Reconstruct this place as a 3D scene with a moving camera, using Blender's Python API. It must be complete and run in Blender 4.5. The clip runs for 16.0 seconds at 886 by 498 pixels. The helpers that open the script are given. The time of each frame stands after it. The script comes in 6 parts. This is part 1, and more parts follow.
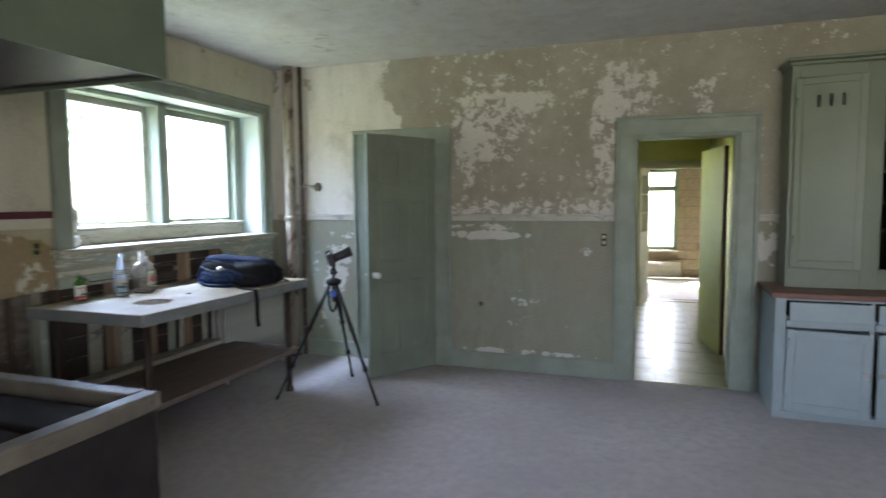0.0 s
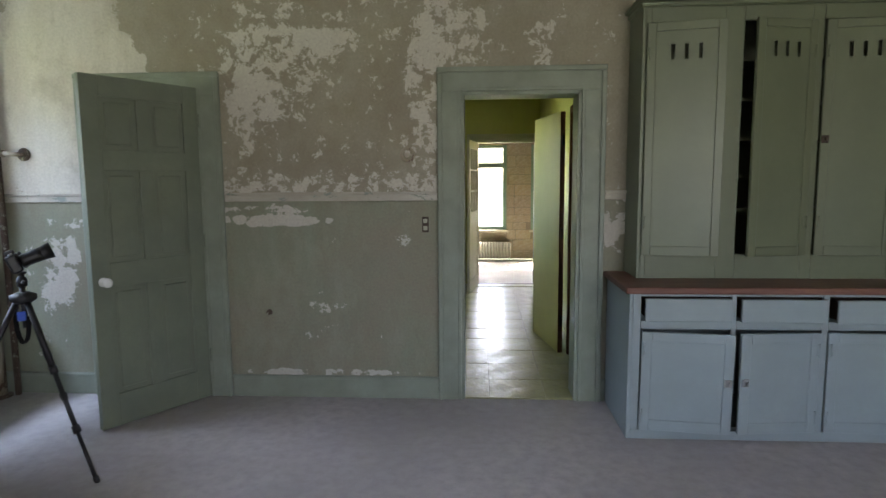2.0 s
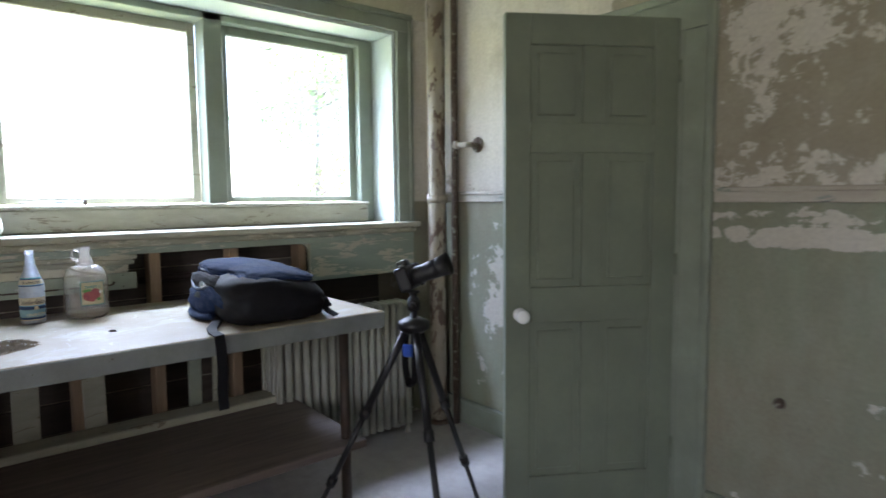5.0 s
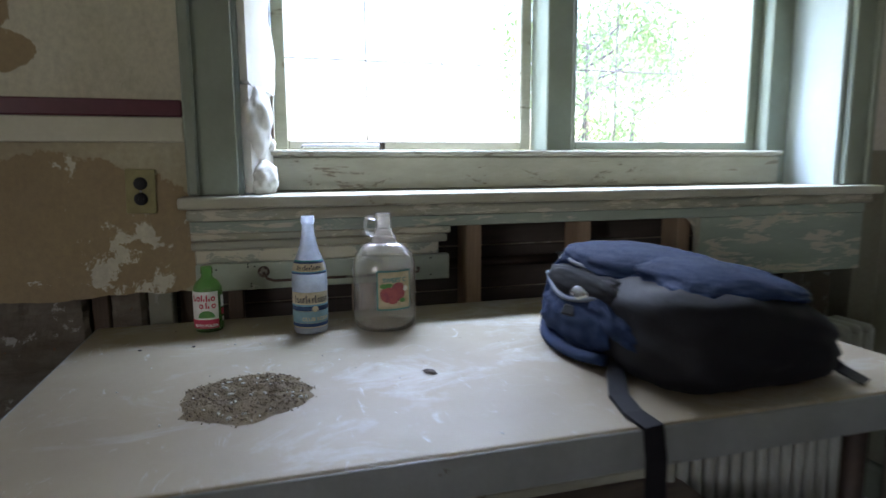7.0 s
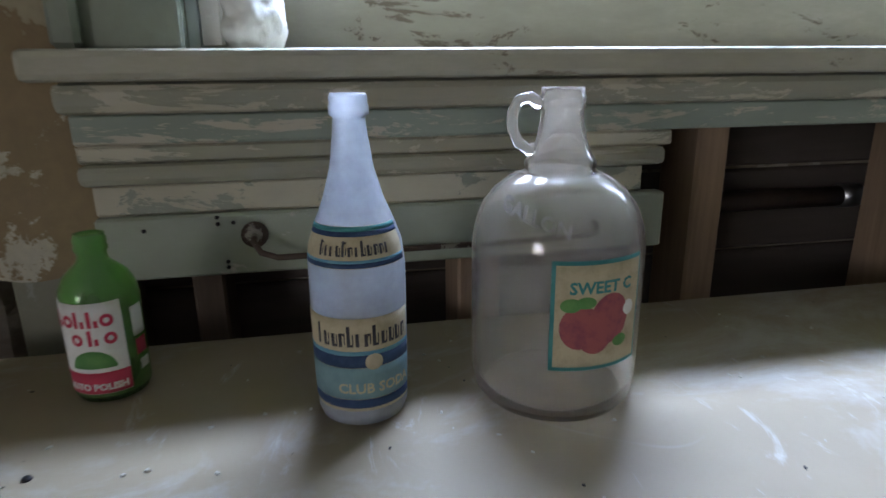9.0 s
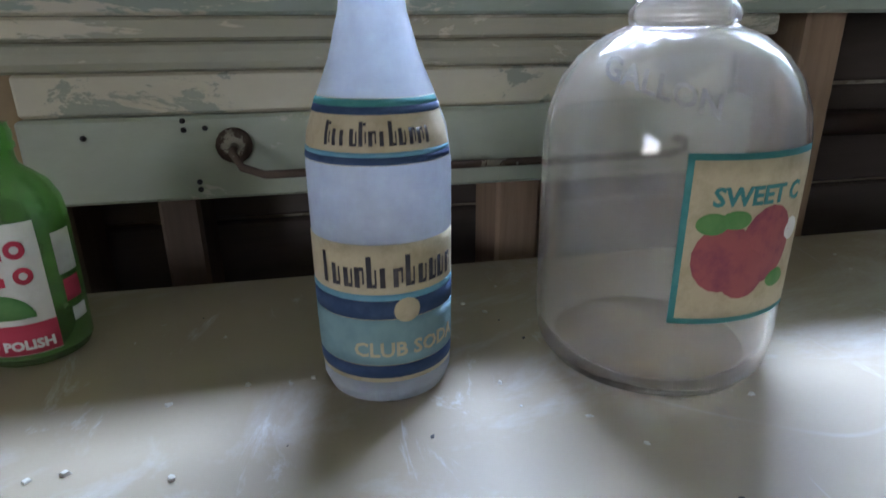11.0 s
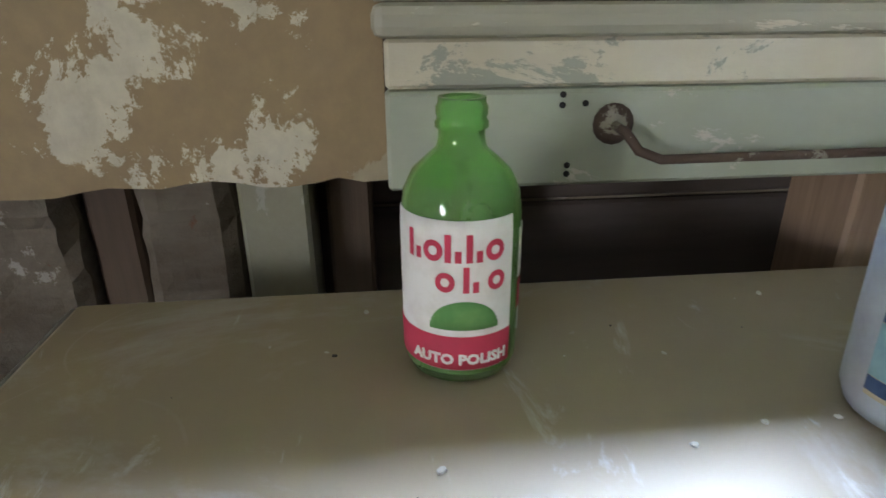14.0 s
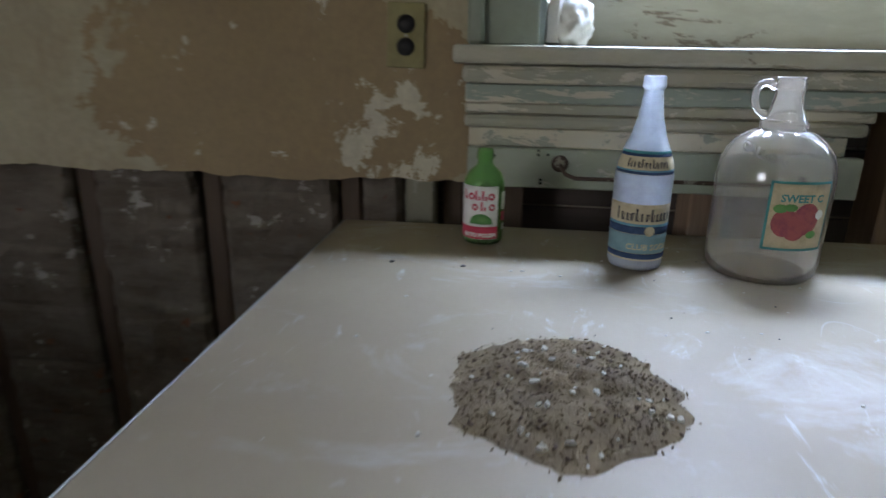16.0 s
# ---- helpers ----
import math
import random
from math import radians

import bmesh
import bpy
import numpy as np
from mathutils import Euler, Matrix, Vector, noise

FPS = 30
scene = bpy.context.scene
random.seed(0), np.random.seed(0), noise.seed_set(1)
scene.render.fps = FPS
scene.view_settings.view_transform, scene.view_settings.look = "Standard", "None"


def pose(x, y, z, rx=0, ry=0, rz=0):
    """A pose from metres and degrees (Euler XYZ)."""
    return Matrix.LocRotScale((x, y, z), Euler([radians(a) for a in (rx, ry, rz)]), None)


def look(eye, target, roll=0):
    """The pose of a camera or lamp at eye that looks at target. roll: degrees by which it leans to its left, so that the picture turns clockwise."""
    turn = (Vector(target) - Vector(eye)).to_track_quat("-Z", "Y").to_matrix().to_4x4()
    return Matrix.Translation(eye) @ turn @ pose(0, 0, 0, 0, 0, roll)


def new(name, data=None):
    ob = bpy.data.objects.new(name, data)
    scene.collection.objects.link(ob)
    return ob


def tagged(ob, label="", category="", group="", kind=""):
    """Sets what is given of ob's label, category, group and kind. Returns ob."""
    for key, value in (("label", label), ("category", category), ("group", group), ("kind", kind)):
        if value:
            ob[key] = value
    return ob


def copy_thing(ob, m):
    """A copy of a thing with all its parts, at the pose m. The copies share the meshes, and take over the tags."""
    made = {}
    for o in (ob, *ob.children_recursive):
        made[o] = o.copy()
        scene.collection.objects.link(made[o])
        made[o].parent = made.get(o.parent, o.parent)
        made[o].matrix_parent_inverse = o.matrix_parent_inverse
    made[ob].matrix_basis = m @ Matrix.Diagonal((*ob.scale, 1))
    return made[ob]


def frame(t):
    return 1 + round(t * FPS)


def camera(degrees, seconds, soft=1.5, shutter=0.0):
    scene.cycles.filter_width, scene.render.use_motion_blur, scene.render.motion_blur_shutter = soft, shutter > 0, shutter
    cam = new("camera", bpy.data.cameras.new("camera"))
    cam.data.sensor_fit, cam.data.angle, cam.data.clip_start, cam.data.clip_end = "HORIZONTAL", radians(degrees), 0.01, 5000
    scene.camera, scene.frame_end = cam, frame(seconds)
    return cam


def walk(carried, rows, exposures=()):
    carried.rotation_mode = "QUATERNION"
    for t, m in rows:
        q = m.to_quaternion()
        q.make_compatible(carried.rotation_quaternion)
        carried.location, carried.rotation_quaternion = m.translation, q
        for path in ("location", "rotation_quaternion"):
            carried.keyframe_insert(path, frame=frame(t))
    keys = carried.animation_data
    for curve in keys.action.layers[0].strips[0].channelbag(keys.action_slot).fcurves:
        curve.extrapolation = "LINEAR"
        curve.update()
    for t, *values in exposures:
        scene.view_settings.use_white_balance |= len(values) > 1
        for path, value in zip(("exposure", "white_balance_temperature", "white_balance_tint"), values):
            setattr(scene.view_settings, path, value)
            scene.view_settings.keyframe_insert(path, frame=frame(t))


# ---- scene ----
cam = camera(73.1, 16.0, 1.5, 0.4)
PATH = [
    (0, (3.629, -5.264, 1.532), (2.976, -3.38, 1.377), -0.4),
    (0.5, (3.561, -4.96, 1.532), (3.185, -3.003, 1.37), -0.3),
    (1, (3.521, -4.582, 1.451), (3.27, -2.604, 1.296), -0.0),
    (1.5, (3.55, -4.293, 1.448), (3.39, -2.311, 1.237), -0.2),
    (2, (3.62, -3.986, 1.496), (3.499, -2.003, 1.269), -0.4),
    (2.5, (3.507, -3.715, 1.479), (3.388, -1.73, 1.259), -0.3),
    (3, (3.416, -3.447, 1.487), (3.099, -1.482, 1.296), -0.2),
    (3.5, (3.425, -3.149, 1.462), (2.72, -1.285, 1.284), -0.6),
    (3.7, (3.415, -3.048, 1.457), (2.555, -1.251, 1.286), -0.7),
    (5.8, (2.581, -2.227, 1.372), (0.818, -1.304, 1.169), -0.1),
    (6, (2.428, -2.261, 1.378), (0.624, -1.423, 1.166), 0.0),
    (6.5, (2.079, -2.293, 1.341), (0.217, -1.606, 1.099), -0.1),
    (7, (1.728, -2.25, 1.322), (-0.176, -1.703, 1.045), -0.3),
    (7.5, (1.431, -2.267, 1.288), (-0.485, -1.819, 0.928), -0.1),
    (8, (1.171, -2.268, 1.272), (-0.74, -1.863, 0.846), -0.3),
    (8.2, (1.066, -2.255, 1.259), (-0.841, -1.864, 0.804), -0.4),
    (10.3, (0.578, -2.13, 1.174), (-1.271, -1.779, 0.499), -0.8),
    (10.5, (0.586, -2.159, 1.166), (-1.261, -1.807, 0.484), -0.8),
    (11, (0.591, -2.196, 1.131), (-1.251, -1.839, 0.438), -0.5),
    (11.5, (0.565, -2.208, 1.113), (-1.264, -1.862, 0.381), -0.3),
    (12, (0.535, -2.245, 1.129), (-1.285, -1.928, 0.361), -0.2),
    (12.5, (0.521, -2.343, 1.126), (-1.309, -2.094, 0.357), -0.3),
    (13, (0.488, -2.437, 1.128), (-1.353, -2.224, 0.374), -0.1),
    (13.5, (0.468, -2.466, 1.123), (-1.369, -2.269, 0.358), -0.2),
    (14, (0.478, -2.456, 1.125), (-1.355, -2.268, 0.349), -0.3),
    (14.5, (0.555, -2.391, 1.158), (-1.275, -2.215, 0.37), -0.4),
    (15, (0.677, -2.34, 1.199), (-1.155, -2.167, 0.415), -0.3),
    (15.5, (0.908, -2.383, 1.22), (-0.955, -2.305, 0.495), 0.5),
    (16, (1.17, -2.368, 1.224), (-0.721, -2.58, 0.609), 1.0),
]
walk(cam, [(t, look(eye, target, roll)) for t, eye, target, roll in PATH], [(0, 4.7, 6100, 17), (0.5, 4.5, 6200, 17), (2.5, 4.55, 6400, 18), (3.7, 4.75, 6500, 19), (5.8, 4.4, 6300, 18), (8.2, 3.85, 6300, 20), (10.3, 4.65, 6000, 20), (12.0, 4.65, 6000, 20), (12.6, 4.7, 6100, 19),
      (13.0, 5.15, 6200, 18), (13.5, 5.5, 6300, 18), (14.2, 5.5, 6300, 18), (14.7, 5.0, 6000, 20), (15.2, 4.6, 6000, 21), (16, 4.35, 6200, 19)])

# ---- world and light ----
SUN_EL, SUN_ROT = radians(48), radians(25)
world = bpy.data.worlds.new("sky")
scene.world = world
world.use_nodes = True
wn = world.node_tree.nodes
sky = wn.new("ShaderNodeTexSky")
sky.sky_type = 'NISHITA'
sky.sun_disc = False
sky.sun_elevation, sky.sun_rotation = SUN_EL, SUN_ROT
sky.dust_density = 3.0
world.node_tree.links.new(sky.outputs[0], wn["Background"].inputs[0])
wn["Background"].inputs[1].default_value = 0.11
sun_dir = Vector((math.sin(SUN_ROT) * math.cos(SUN_EL), math.cos(SUN_ROT) * math.cos(SUN_EL), math.sin(SUN_EL)))
sun = new("sun", bpy.data.lights.new("sun", 'SUN'))
sun.data.energy, sun.data.angle, sun.data.color = 2.0, radians(0.53), (1.0, 0.95, 0.87)
sun.matrix_world = look(sun_dir * 30, (0, 0, 0))

# the bright sky above the trees, at the kitchen window
lamp = new("window_sky", bpy.data.lights.new("window_sky", 'AREA'))
lamp.data.shape, lamp.data.size, lamp.data.size_y, lamp.data.energy, lamp.data.color = 'RECTANGLE', 3.4, 0.8, 70, (0.58, 0.75, 1.0)
lamp.matrix_world = look((-1.20, -1.3, 3.93), (0.083, -1.3, 1.244))

# the paler sky between the treetops, lower down
low_lamp = new("window_low_sky", bpy.data.lights.new("window_low_sky", 'AREA'))
low_lamp.data.shape, low_lamp.data.size, low_lamp.data.size_y, low_lamp.data.energy, low_lamp.data.color = 'RECTANGLE', 4.0, 1.6, 27, (0.72, 0.84, 1.0)
low_lamp.matrix_world = look((-3.2, -1.3, 3.9), (0.0, -1.3, 1.4))

# added fill lamp at an unseen opening behind the way in, brightening the room
lamp2 = new("rear_fill", bpy.data.lights.new("rear_fill", 'AREA'))
lamp2.data.shape, lamp2.data.size, lamp2.data.size_y, lamp2.data.energy, lamp2.data.color = 'RECTANGLE', 2.2, 1.3, 3.3, (1.0, 0.95, 0.90)
lamp2.matrix_world = look((5.3, -7.0, 1.7), (4.4, 0.0, 1.4))

# ---- building helpers ----
class Shape:
    """A bmesh that grows by boxes, lathes and tubes; slots hold its materials."""

    def __init__(self):
        self.bm = bmesh.new()

    def _merge(self, b, m, slot, smooth):
        if m is not None:
            b.transform(m)
        for f in b.faces:
            f.material_index = slot
            f.smooth = smooth
        me = bpy.data.meshes.new("tmp")
        b.to_mesh(me)
        b.free()
        self.bm.from_mesh(me)
        bpy.data.meshes.remove(me)
        return self

    def box(self, x0, x1, y0, y1, z0, z1, bevel=0.003, slot=0, m=None, seg=1):
        b = bmesh.new()
        bmesh.ops.create_cube(b, size=1.0)
        for v in b.verts:
            v.co = Vector((x0 + (v.co.x + .5) * (x1 - x0), y0 + (v.co.y + .5) * (y1 - y0), z0 + (v.co.z + .5) * (z1 - z0)))
        if bevel:
            bevel = min(bevel, 0.45 * min(abs(x1 - x0), abs(y1 - y0), abs(z1 - z0)))
            bmesh.ops.bevel(b, geom=b.edges[:], offset=bevel, segments=seg, affect='EDGES', profile=0.5)
        return self._merge(b, m, slot, False)

    def lathe(self, profile, seg=32, slot=0, m=None, smooth=True, a0=0.0, a1=360.0):
        b = bmesh.new()
        closed = abs(a1 - a0 - 360) < 1e-6
        n = seg if closed else seg + 1
        rings = []
        for r, z in profile:
            if r < 1e-6 and closed:
                rings.append([b.verts.new((0, 0, z))])
            else:
                rings.append([b.verts.new((r * math.cos(radians(a0 + (a1 - a0) * i / seg)), r * math.sin(radians(a0 + (a1 - a0) * i / seg)), z)) for i in range(n)])
        for p, q in zip(rings, rings[1:]):
            for i in range(seg):
                j = (i + 1) % n
                if len(p) == 1 and len(q) == 1:
                    continue
                if len(p) == 1:
                    b.faces.new((p[0], q[j], q[i]))
                elif len(q) == 1:
                    b.faces.new((p[i], p[j], q[0]))
                else:
                    b.faces.new((p[i], p[j], q[j], q[i]))
        return self._merge(b, m, slot, smooth)

    def tube(self, pts, r, seg=10, slot=0, m=None, cap=True):
        b = bmesh.new()
        pts = [Vector(p) for p in pts]
        rs = r if isinstance(r, (list, tuple)) else [r] * len(pts)
        side = None
        rings = []
        for i, p in enumerate(pts):
            d = (pts[min(i + 1, len(pts) - 1)] - pts[max(i - 1, 0)]).normalized()
            if side is None:
                side = d.orthogonal().normalized()
            side = (side - d * side.dot(d)).normalized()
            up = d.cross(side)
            rings.append([b.verts.new(p + rs[i] * (side * math.cos(2 * math.pi * k / seg) + up * math.sin(2 * math.pi * k / seg))) for k in range(seg)])
        for p, q in zip(rings, rings[1:]):
            for k in range(seg):
                b.faces.new((p[k], p[(k + 1) % seg], q[(k + 1) % seg], q[k]))
        if cap:
            b.faces.new(rings[0][::-1])
            b.faces.new(rings[-1])
        return self._merge(b, m, slot, True)

    def prism(self, outline, z0, z1, slot=0, m=None, bevel=0.0):
        b = bmesh.new()
        lo = [b.verts.new((x, y, z0)) for x, y in outline]
        hi = [b.verts.new((x, y, z1)) for x, y in outline]
        b.faces.new(lo[::-1])
        b.faces.new(hi)
        n = len(lo)
        for i in range(n):
            b.faces.new((lo[i], lo[(i + 1) % n], hi[(i + 1) % n], hi[i]))
        bmesh.ops.recalc_face_normals(b, faces=b.faces[:])
        if bevel:
            bmesh.ops.bevel(b, geom=b.edges[:], offset=bevel, segments=2, affect='EDGES', profile=0.5)
        return self._merge(b, m, slot, False)

    def holes(self, u0, u1, z0, z1, openings, a, t, slot=0):
        """A wall slab over u0..u1, z0..z1 along x, from y=a to a+t, with openings (u0, u1, z0, z1)."""
        us = sorted({u0, u1, *[o[i] for o in openings for i in (0, 1)]})
        zs = sorted({z0, z1, *[o[i] for o in openings for i in (2, 3)]})
        b = bmesh.new()
        solid = {}
        for i in range(len(us) - 1):
            for j in range(len(zs) - 1):
                cu, cz = (us[i] + us[i + 1]) / 2, (zs[j] + zs[j + 1]) / 2
                solid[i, j] = not any(o[0] < cu < o[1] and o[2] < cz < o[3] for o in openings)
        for (i, j), on in solid.items():
            if not on:
                continue
            x0, x1, w0, w1 = us[i], us[i + 1], zs[j], zs[j + 1]
            quad = lambda *c: b.faces.new([b.verts.new(v) for v in c])
            quad((x0, a, w0), (x1, a, w0), (x1, a, w1), (x0, a, w1))
            quad((x0, a + t, w1), (x1, a + t, w1), (x1, a + t, w0), (x0, a + t, w0))
            if not solid.get((i - 1, j)):
                quad((x0, a, w1), (x0, a + t, w1), (x0, a + t, w0), (x0, a, w0))
            if not solid.get((i + 1, j)):
                quad((x1, a, w0), (x1, a + t, w0), (x1, a + t, w1), (x1, a, w1))
            if not solid.get((i, j - 1)):
                quad((x0, a, w0), (x0, a + t, w0), (x1, a + t, w0), (x1, a, w0))
            if not solid.get((i, j + 1)):
                quad((x0, a, w1), (x1, a, w1), (x1, a + t, w1), (x0, a + t, w1))
        bmesh.ops.remove_doubles(b, verts=b.verts[:], dist=1e-5)
        bmesh.ops.recalc_face_normals(b, faces=b.faces[:])
        return self._merge(b, None, slot, False)


def place(name, shape, mats, parent=None, m=None):
    me = bpy.data.meshes.new(name)
    shape.bm.to_mesh(me)
    shape.bm.free()
    for k in (mats if isinstance(mats, (list, tuple)) else [mats]):
        me.materials.append(k)
    ob = new(name, me)
    if m is not None:
        ob.matrix_basis = m
    if parent is not None:
        ob.parent = parent
    return ob


def part(name, shape, material, parent, label="", m=None):
    ob = place(name, shape, material, parent, m)
    return tagged(ob, label) if label else ob


def thing(name, m, label, category, group="", kind=""):
    ob = new(name)
    ob.matrix_basis = m
    ob.empty_display_size = 0.05
    return tagged(ob, label, category, group, kind)


def structure(name, shape, mats, label, category):
    return tagged(place(name, shape, mats), label, category, kind="structure")


# swaps a slab built along x into one along y: (u, a, z) -> (a, u, z)
FLIP = Matrix(((0, 1, 0, 0), (1, 0, 0, 0), (0, 0, 1, 0), (0, 0, 0, 1)))


def flipped(shape):
    shape.bm.transform(FLIP)
    bmesh.ops.reverse_faces(shape.bm, faces=shape.bm.faces[:])
    return shape


# ---- materials ----
class Nodes:
    def __init__(self, name):
        self.mat = bpy.data.materials.new(name)
        self.mat.use_nodes = True
        self.t = self.mat.node_tree
        self.bsdf = self.t.nodes["Principled BSDF"]
        self.out = self.t.nodes["Material Output"]
        self.co = self.t.nodes.new("ShaderNodeTexCoord").outputs["Object"]

    def put(self, kind, **inputs):
        n = self.t.nodes.new(kind)
        for k, v in inputs.items():
            self.set(n, k.replace("_", " "), v)
        return n

    def set(self, n, key, v):
        sock = n.inputs[int(key[1:])] if key[0] == "i" and key[1:].isdigit() else n.inputs[key]
        if isinstance(v, bpy.types.NodeSocket):
            self.t.links.new(v, sock)
        elif isinstance(v, (tuple, list)) and len(v) == 3 and sock.type == 'RGBA':
            sock.default_value = (*v, 1)
        else:
            sock.default_value = v

    def noise(self, scale, detail=6, rough=0.6, offset=(0, 0, 0), stretch=(1, 1, 1), distort=0.0):
        mp = self.put("ShaderNodeMapping", Vector=self.co, Location=offset, Scale=stretch)
        return self.put("ShaderNodeTexNoise", Vector=mp.outputs[0], Scale=scale, Detail=detail, Roughness=rough, Distortion=distort).outputs["Fac"]

    def step(self, v, lo, hi, smooth=False):
        n = self.put("ShaderNodeMapRange", Value=v)
        n.clamp = True
        n.inputs["From Min"].default_value, n.inputs["From Max"].default_value = lo, hi
        return n.outputs["Result"]

    def math(self, op, a, b=0.0):
        n = self.t.nodes.new("ShaderNodeMath")
        n.operation = op
        self.set(n, "i0", a)
        self.set(n, "i1", b)
        return n.outputs[0]

    def mix(self, f, a, b, mode='MIX'):
        n = self.t.nodes.new("ShaderNodeMix")
        n.data_type, n.blend_type = 'RGBA', mode
        for i, v in ((0, f), (6, a), (7, b)):
            self.set(n, f"i{i}", v)
        return n.outputs[2]

    def axis(self):
        return self.put("ShaderNodeSeparateXYZ", Vector=self.co).outputs

    def bump(self, h, strength=0.3, dist=0.01, under=None):
        n = self.put("ShaderNodeBump", Height=h, Strength=strength, Distance=dist)
        if under is not None:
            self.t.links.new(under, n.inputs["Normal"])
        self.t.links.new(n.outputs[0], self.bsdf.inputs["Normal"])
        return n.outputs[0]

    def done(self, color, rough=0.7, metal=0.0, spec=0.4):
        self.set(self.bsdf, "Base Color", color)
        self.set(self.bsdf, "Roughness", rough)
        self.set(self.bsdf, "Metallic", metal)
        self.set(self.bsdf, "Specular IOR Level", spec)
        return self.mat


def worn(name, base, second, chip=None, scale=6.0, chips=0.62, rough=0.6, metal=0.0, bump=0.15, grain=(1, 1, 1), spec=0.4):
    """Base colour clouded with a second one, with sharp-edged chips of a third, at two scales."""
    n = Nodes(name)
    cloud = n.step(n.noise(scale, 5, 0.6, stretch=grain), 0.35, 0.68)
    fine = n.noise(scale * 14, 4, 0.65, (3, 1, 2), grain)
    col = n.mix(cloud, base, second)
    col = n.mix(n.step(fine, 0.3, 0.8), col, n.mix(0.5, col, second))
    h = fine
    if chip is not None:
        mask = n.step(n.noise(scale * 1.7, 9, 0.72, (7, 5, 1), grain, 0.4), chips, chips + 0.02)
        col = n.mix(mask, col, chip)
        h = n.math('SUBTRACT', n.math('MULTIPLY', fine, 0.5), mask)
    n.bump(h, bump, 0.004)
    return n.done(col, rough, metal, spec)


def plain(name, color, rough=0.5, metal=0.0, spec=0.5, vary=0.15, scale=40):
    n = Nodes(name)
    dark = tuple(c * (1 - vary) for c in color)
    f = n.noise(scale, 4, 0.6)
    n.bump(f, 0.05, 0.002)
    return n.done(n.mix(n.step(f, 0.35, 0.65), color, dark), rough, metal, spec)


def flaked_wall(name, upper, upper2, bare, bare2, lower, lower2, rail_z, upper_loss, lower_loss, seed=0.0, shift=None, axis="x", blobs=(), flake=0.555):
    """Old oil paint over plaster: bare plaster clouds, sharp flakes of paint left, another paint under the rail."""
    n = Nodes(name)
    x, y, z = n.axis()
    big = n.noise(1.1, 4, 0.55, (seed, 0, seed))
    if shift is not None:
        # (axis, from, to): the loss grows along one axis
        v = n.step({"x": x, "y": y, "z": z}[shift[0]], shift[1], shift[2])
        big = n.math('ADD', big, n.math('MULTIPLY', n.math('SUBTRACT', v, 0.5), shift[3]))
    mid = n.noise(5.5, 8, 0.68, (seed + 3, 1, 2), distort=0.3)
    # rounded areas where more (or less) of the paint has come off: (along, height, half width, half height, amount)
    bias = spots = None
    for u0, v0, ru, rv, amount in blobs:
        du = n.math('MULTIPLY', n.math('SUBTRACT', x if axis == "x" else y, u0), 1 / ru)
        dv = n.math('MULTIPLY', n.math('SUBTRACT', z, v0), 1 / rv)
        d2 = n.math('ADD', n.math('MULTIPLY', du, du), n.math('MULTIPLY', dv, dv))
        w = n.math('MULTIPLY', n.step(d2, 1.4, 0.3), amount)
        if amount > 0:
            bias = w if bias is None else n.math('ADD', bias, w)
        else:
            spots = w if spots is None else n.math('ADD', spots, w)
    fine = n.noise(60, 5, 0.6, (seed, 5, 2))
    streak = n.noise(3.0, 5, 0.6, (seed, 2, 0), (1.6, 1.6, 0.22))
    field = n.math('ADD', n.math('MULTIPLY', big, 0.62), n.math('MULTIPLY', mid, 0.38))
    if bias is not None:
        field = n.math('ADD', field, bias)
    loss = n.step(field, upper_loss, upper_loss + 0.012)
    paint = n.mix(n.step(streak, 0.35, 0.7), upper, upper2)
    paint = n.mix(n.step(n.noise(2.1, 5, 0.6, (9, seed, 4)), 0.58, 0.85), paint, bare)
    fl = n.math('ADD', n.math('MULTIPLY', n.noise(10, 10, 0.74, (1, seed, 8), distort=0.2), 0.8), n.math('MULTIPLY', big, 0.2))
    if spots is not None:
        fl = n.math('SUBTRACT', fl, spots)
    flakes = n.step(fl, flake, flake + 0.012)
    under = n.mix(n.step(n.noise(1.8, 7, 0.68, (4, 4, seed)), 0.36, 0.64), bare, bare2)
    under = n.mix(flakes, under, n.mix(0.18, upper, bare))
    top = n.mix(loss, paint, under)
    l_field = n.math('ADD', n.math('MULTIPLY', mid, 0.6), n.math('MULTIPLY', n.noise(1.7, 5, 0.6, (seed, 8, 8)), 0.4))
    if bias is not None:
        l_field = n.math('ADD', l_field, bias)
    l_loss = n.step(l_field, lower_loss, lower_loss + 0.012)
    low = n.mix(n.step(streak, 0.3, 0.7), lower, lower2)
    low = n.mix(n.step(n.noise(1.3, 7, 0.7, (2, seed, 6)), 0.40, 0.62), low, n.mix(0.6, lower2, bare))
    low = n.mix(n.math('MULTIPLY', n.step(n.noise(4.2, 7, 0.7, (6, seed, 3), (1.3, 1.3, 0.7)), 0.50, 0.66), 0.55), low, n.mix(0.5, bare2, lower))
    low = n.mix(l_loss, low, n.mix(flakes, under, n.mix(0.05, upper, bare)) if axis == "y" else n.mix(0.25, upper, bare))
    zone = n.step(z, rail_z - 0.004, rail_z + 0.004)
    col = n.mix(zone, low, top)
    col = n.mix(n.step(fine, 0.35, 0.75), col, n.mix(0.25, col, (0.12, 0.10, 0.08)))
    grime = n.step(n.noise(8, 8, 0.72, (seed + 6, 2, 9), (1, 1, 0.6)), 0.52, 0.72)
    col = n.mix(n.math('MULTIPLY', grime, 0.28), col, (0.20, 0.165, 0.11))
    h = n.math('SUBTRACT', n.math('MULTIPLY', fine, 0.25), n.mix(zone, l_loss, loss))
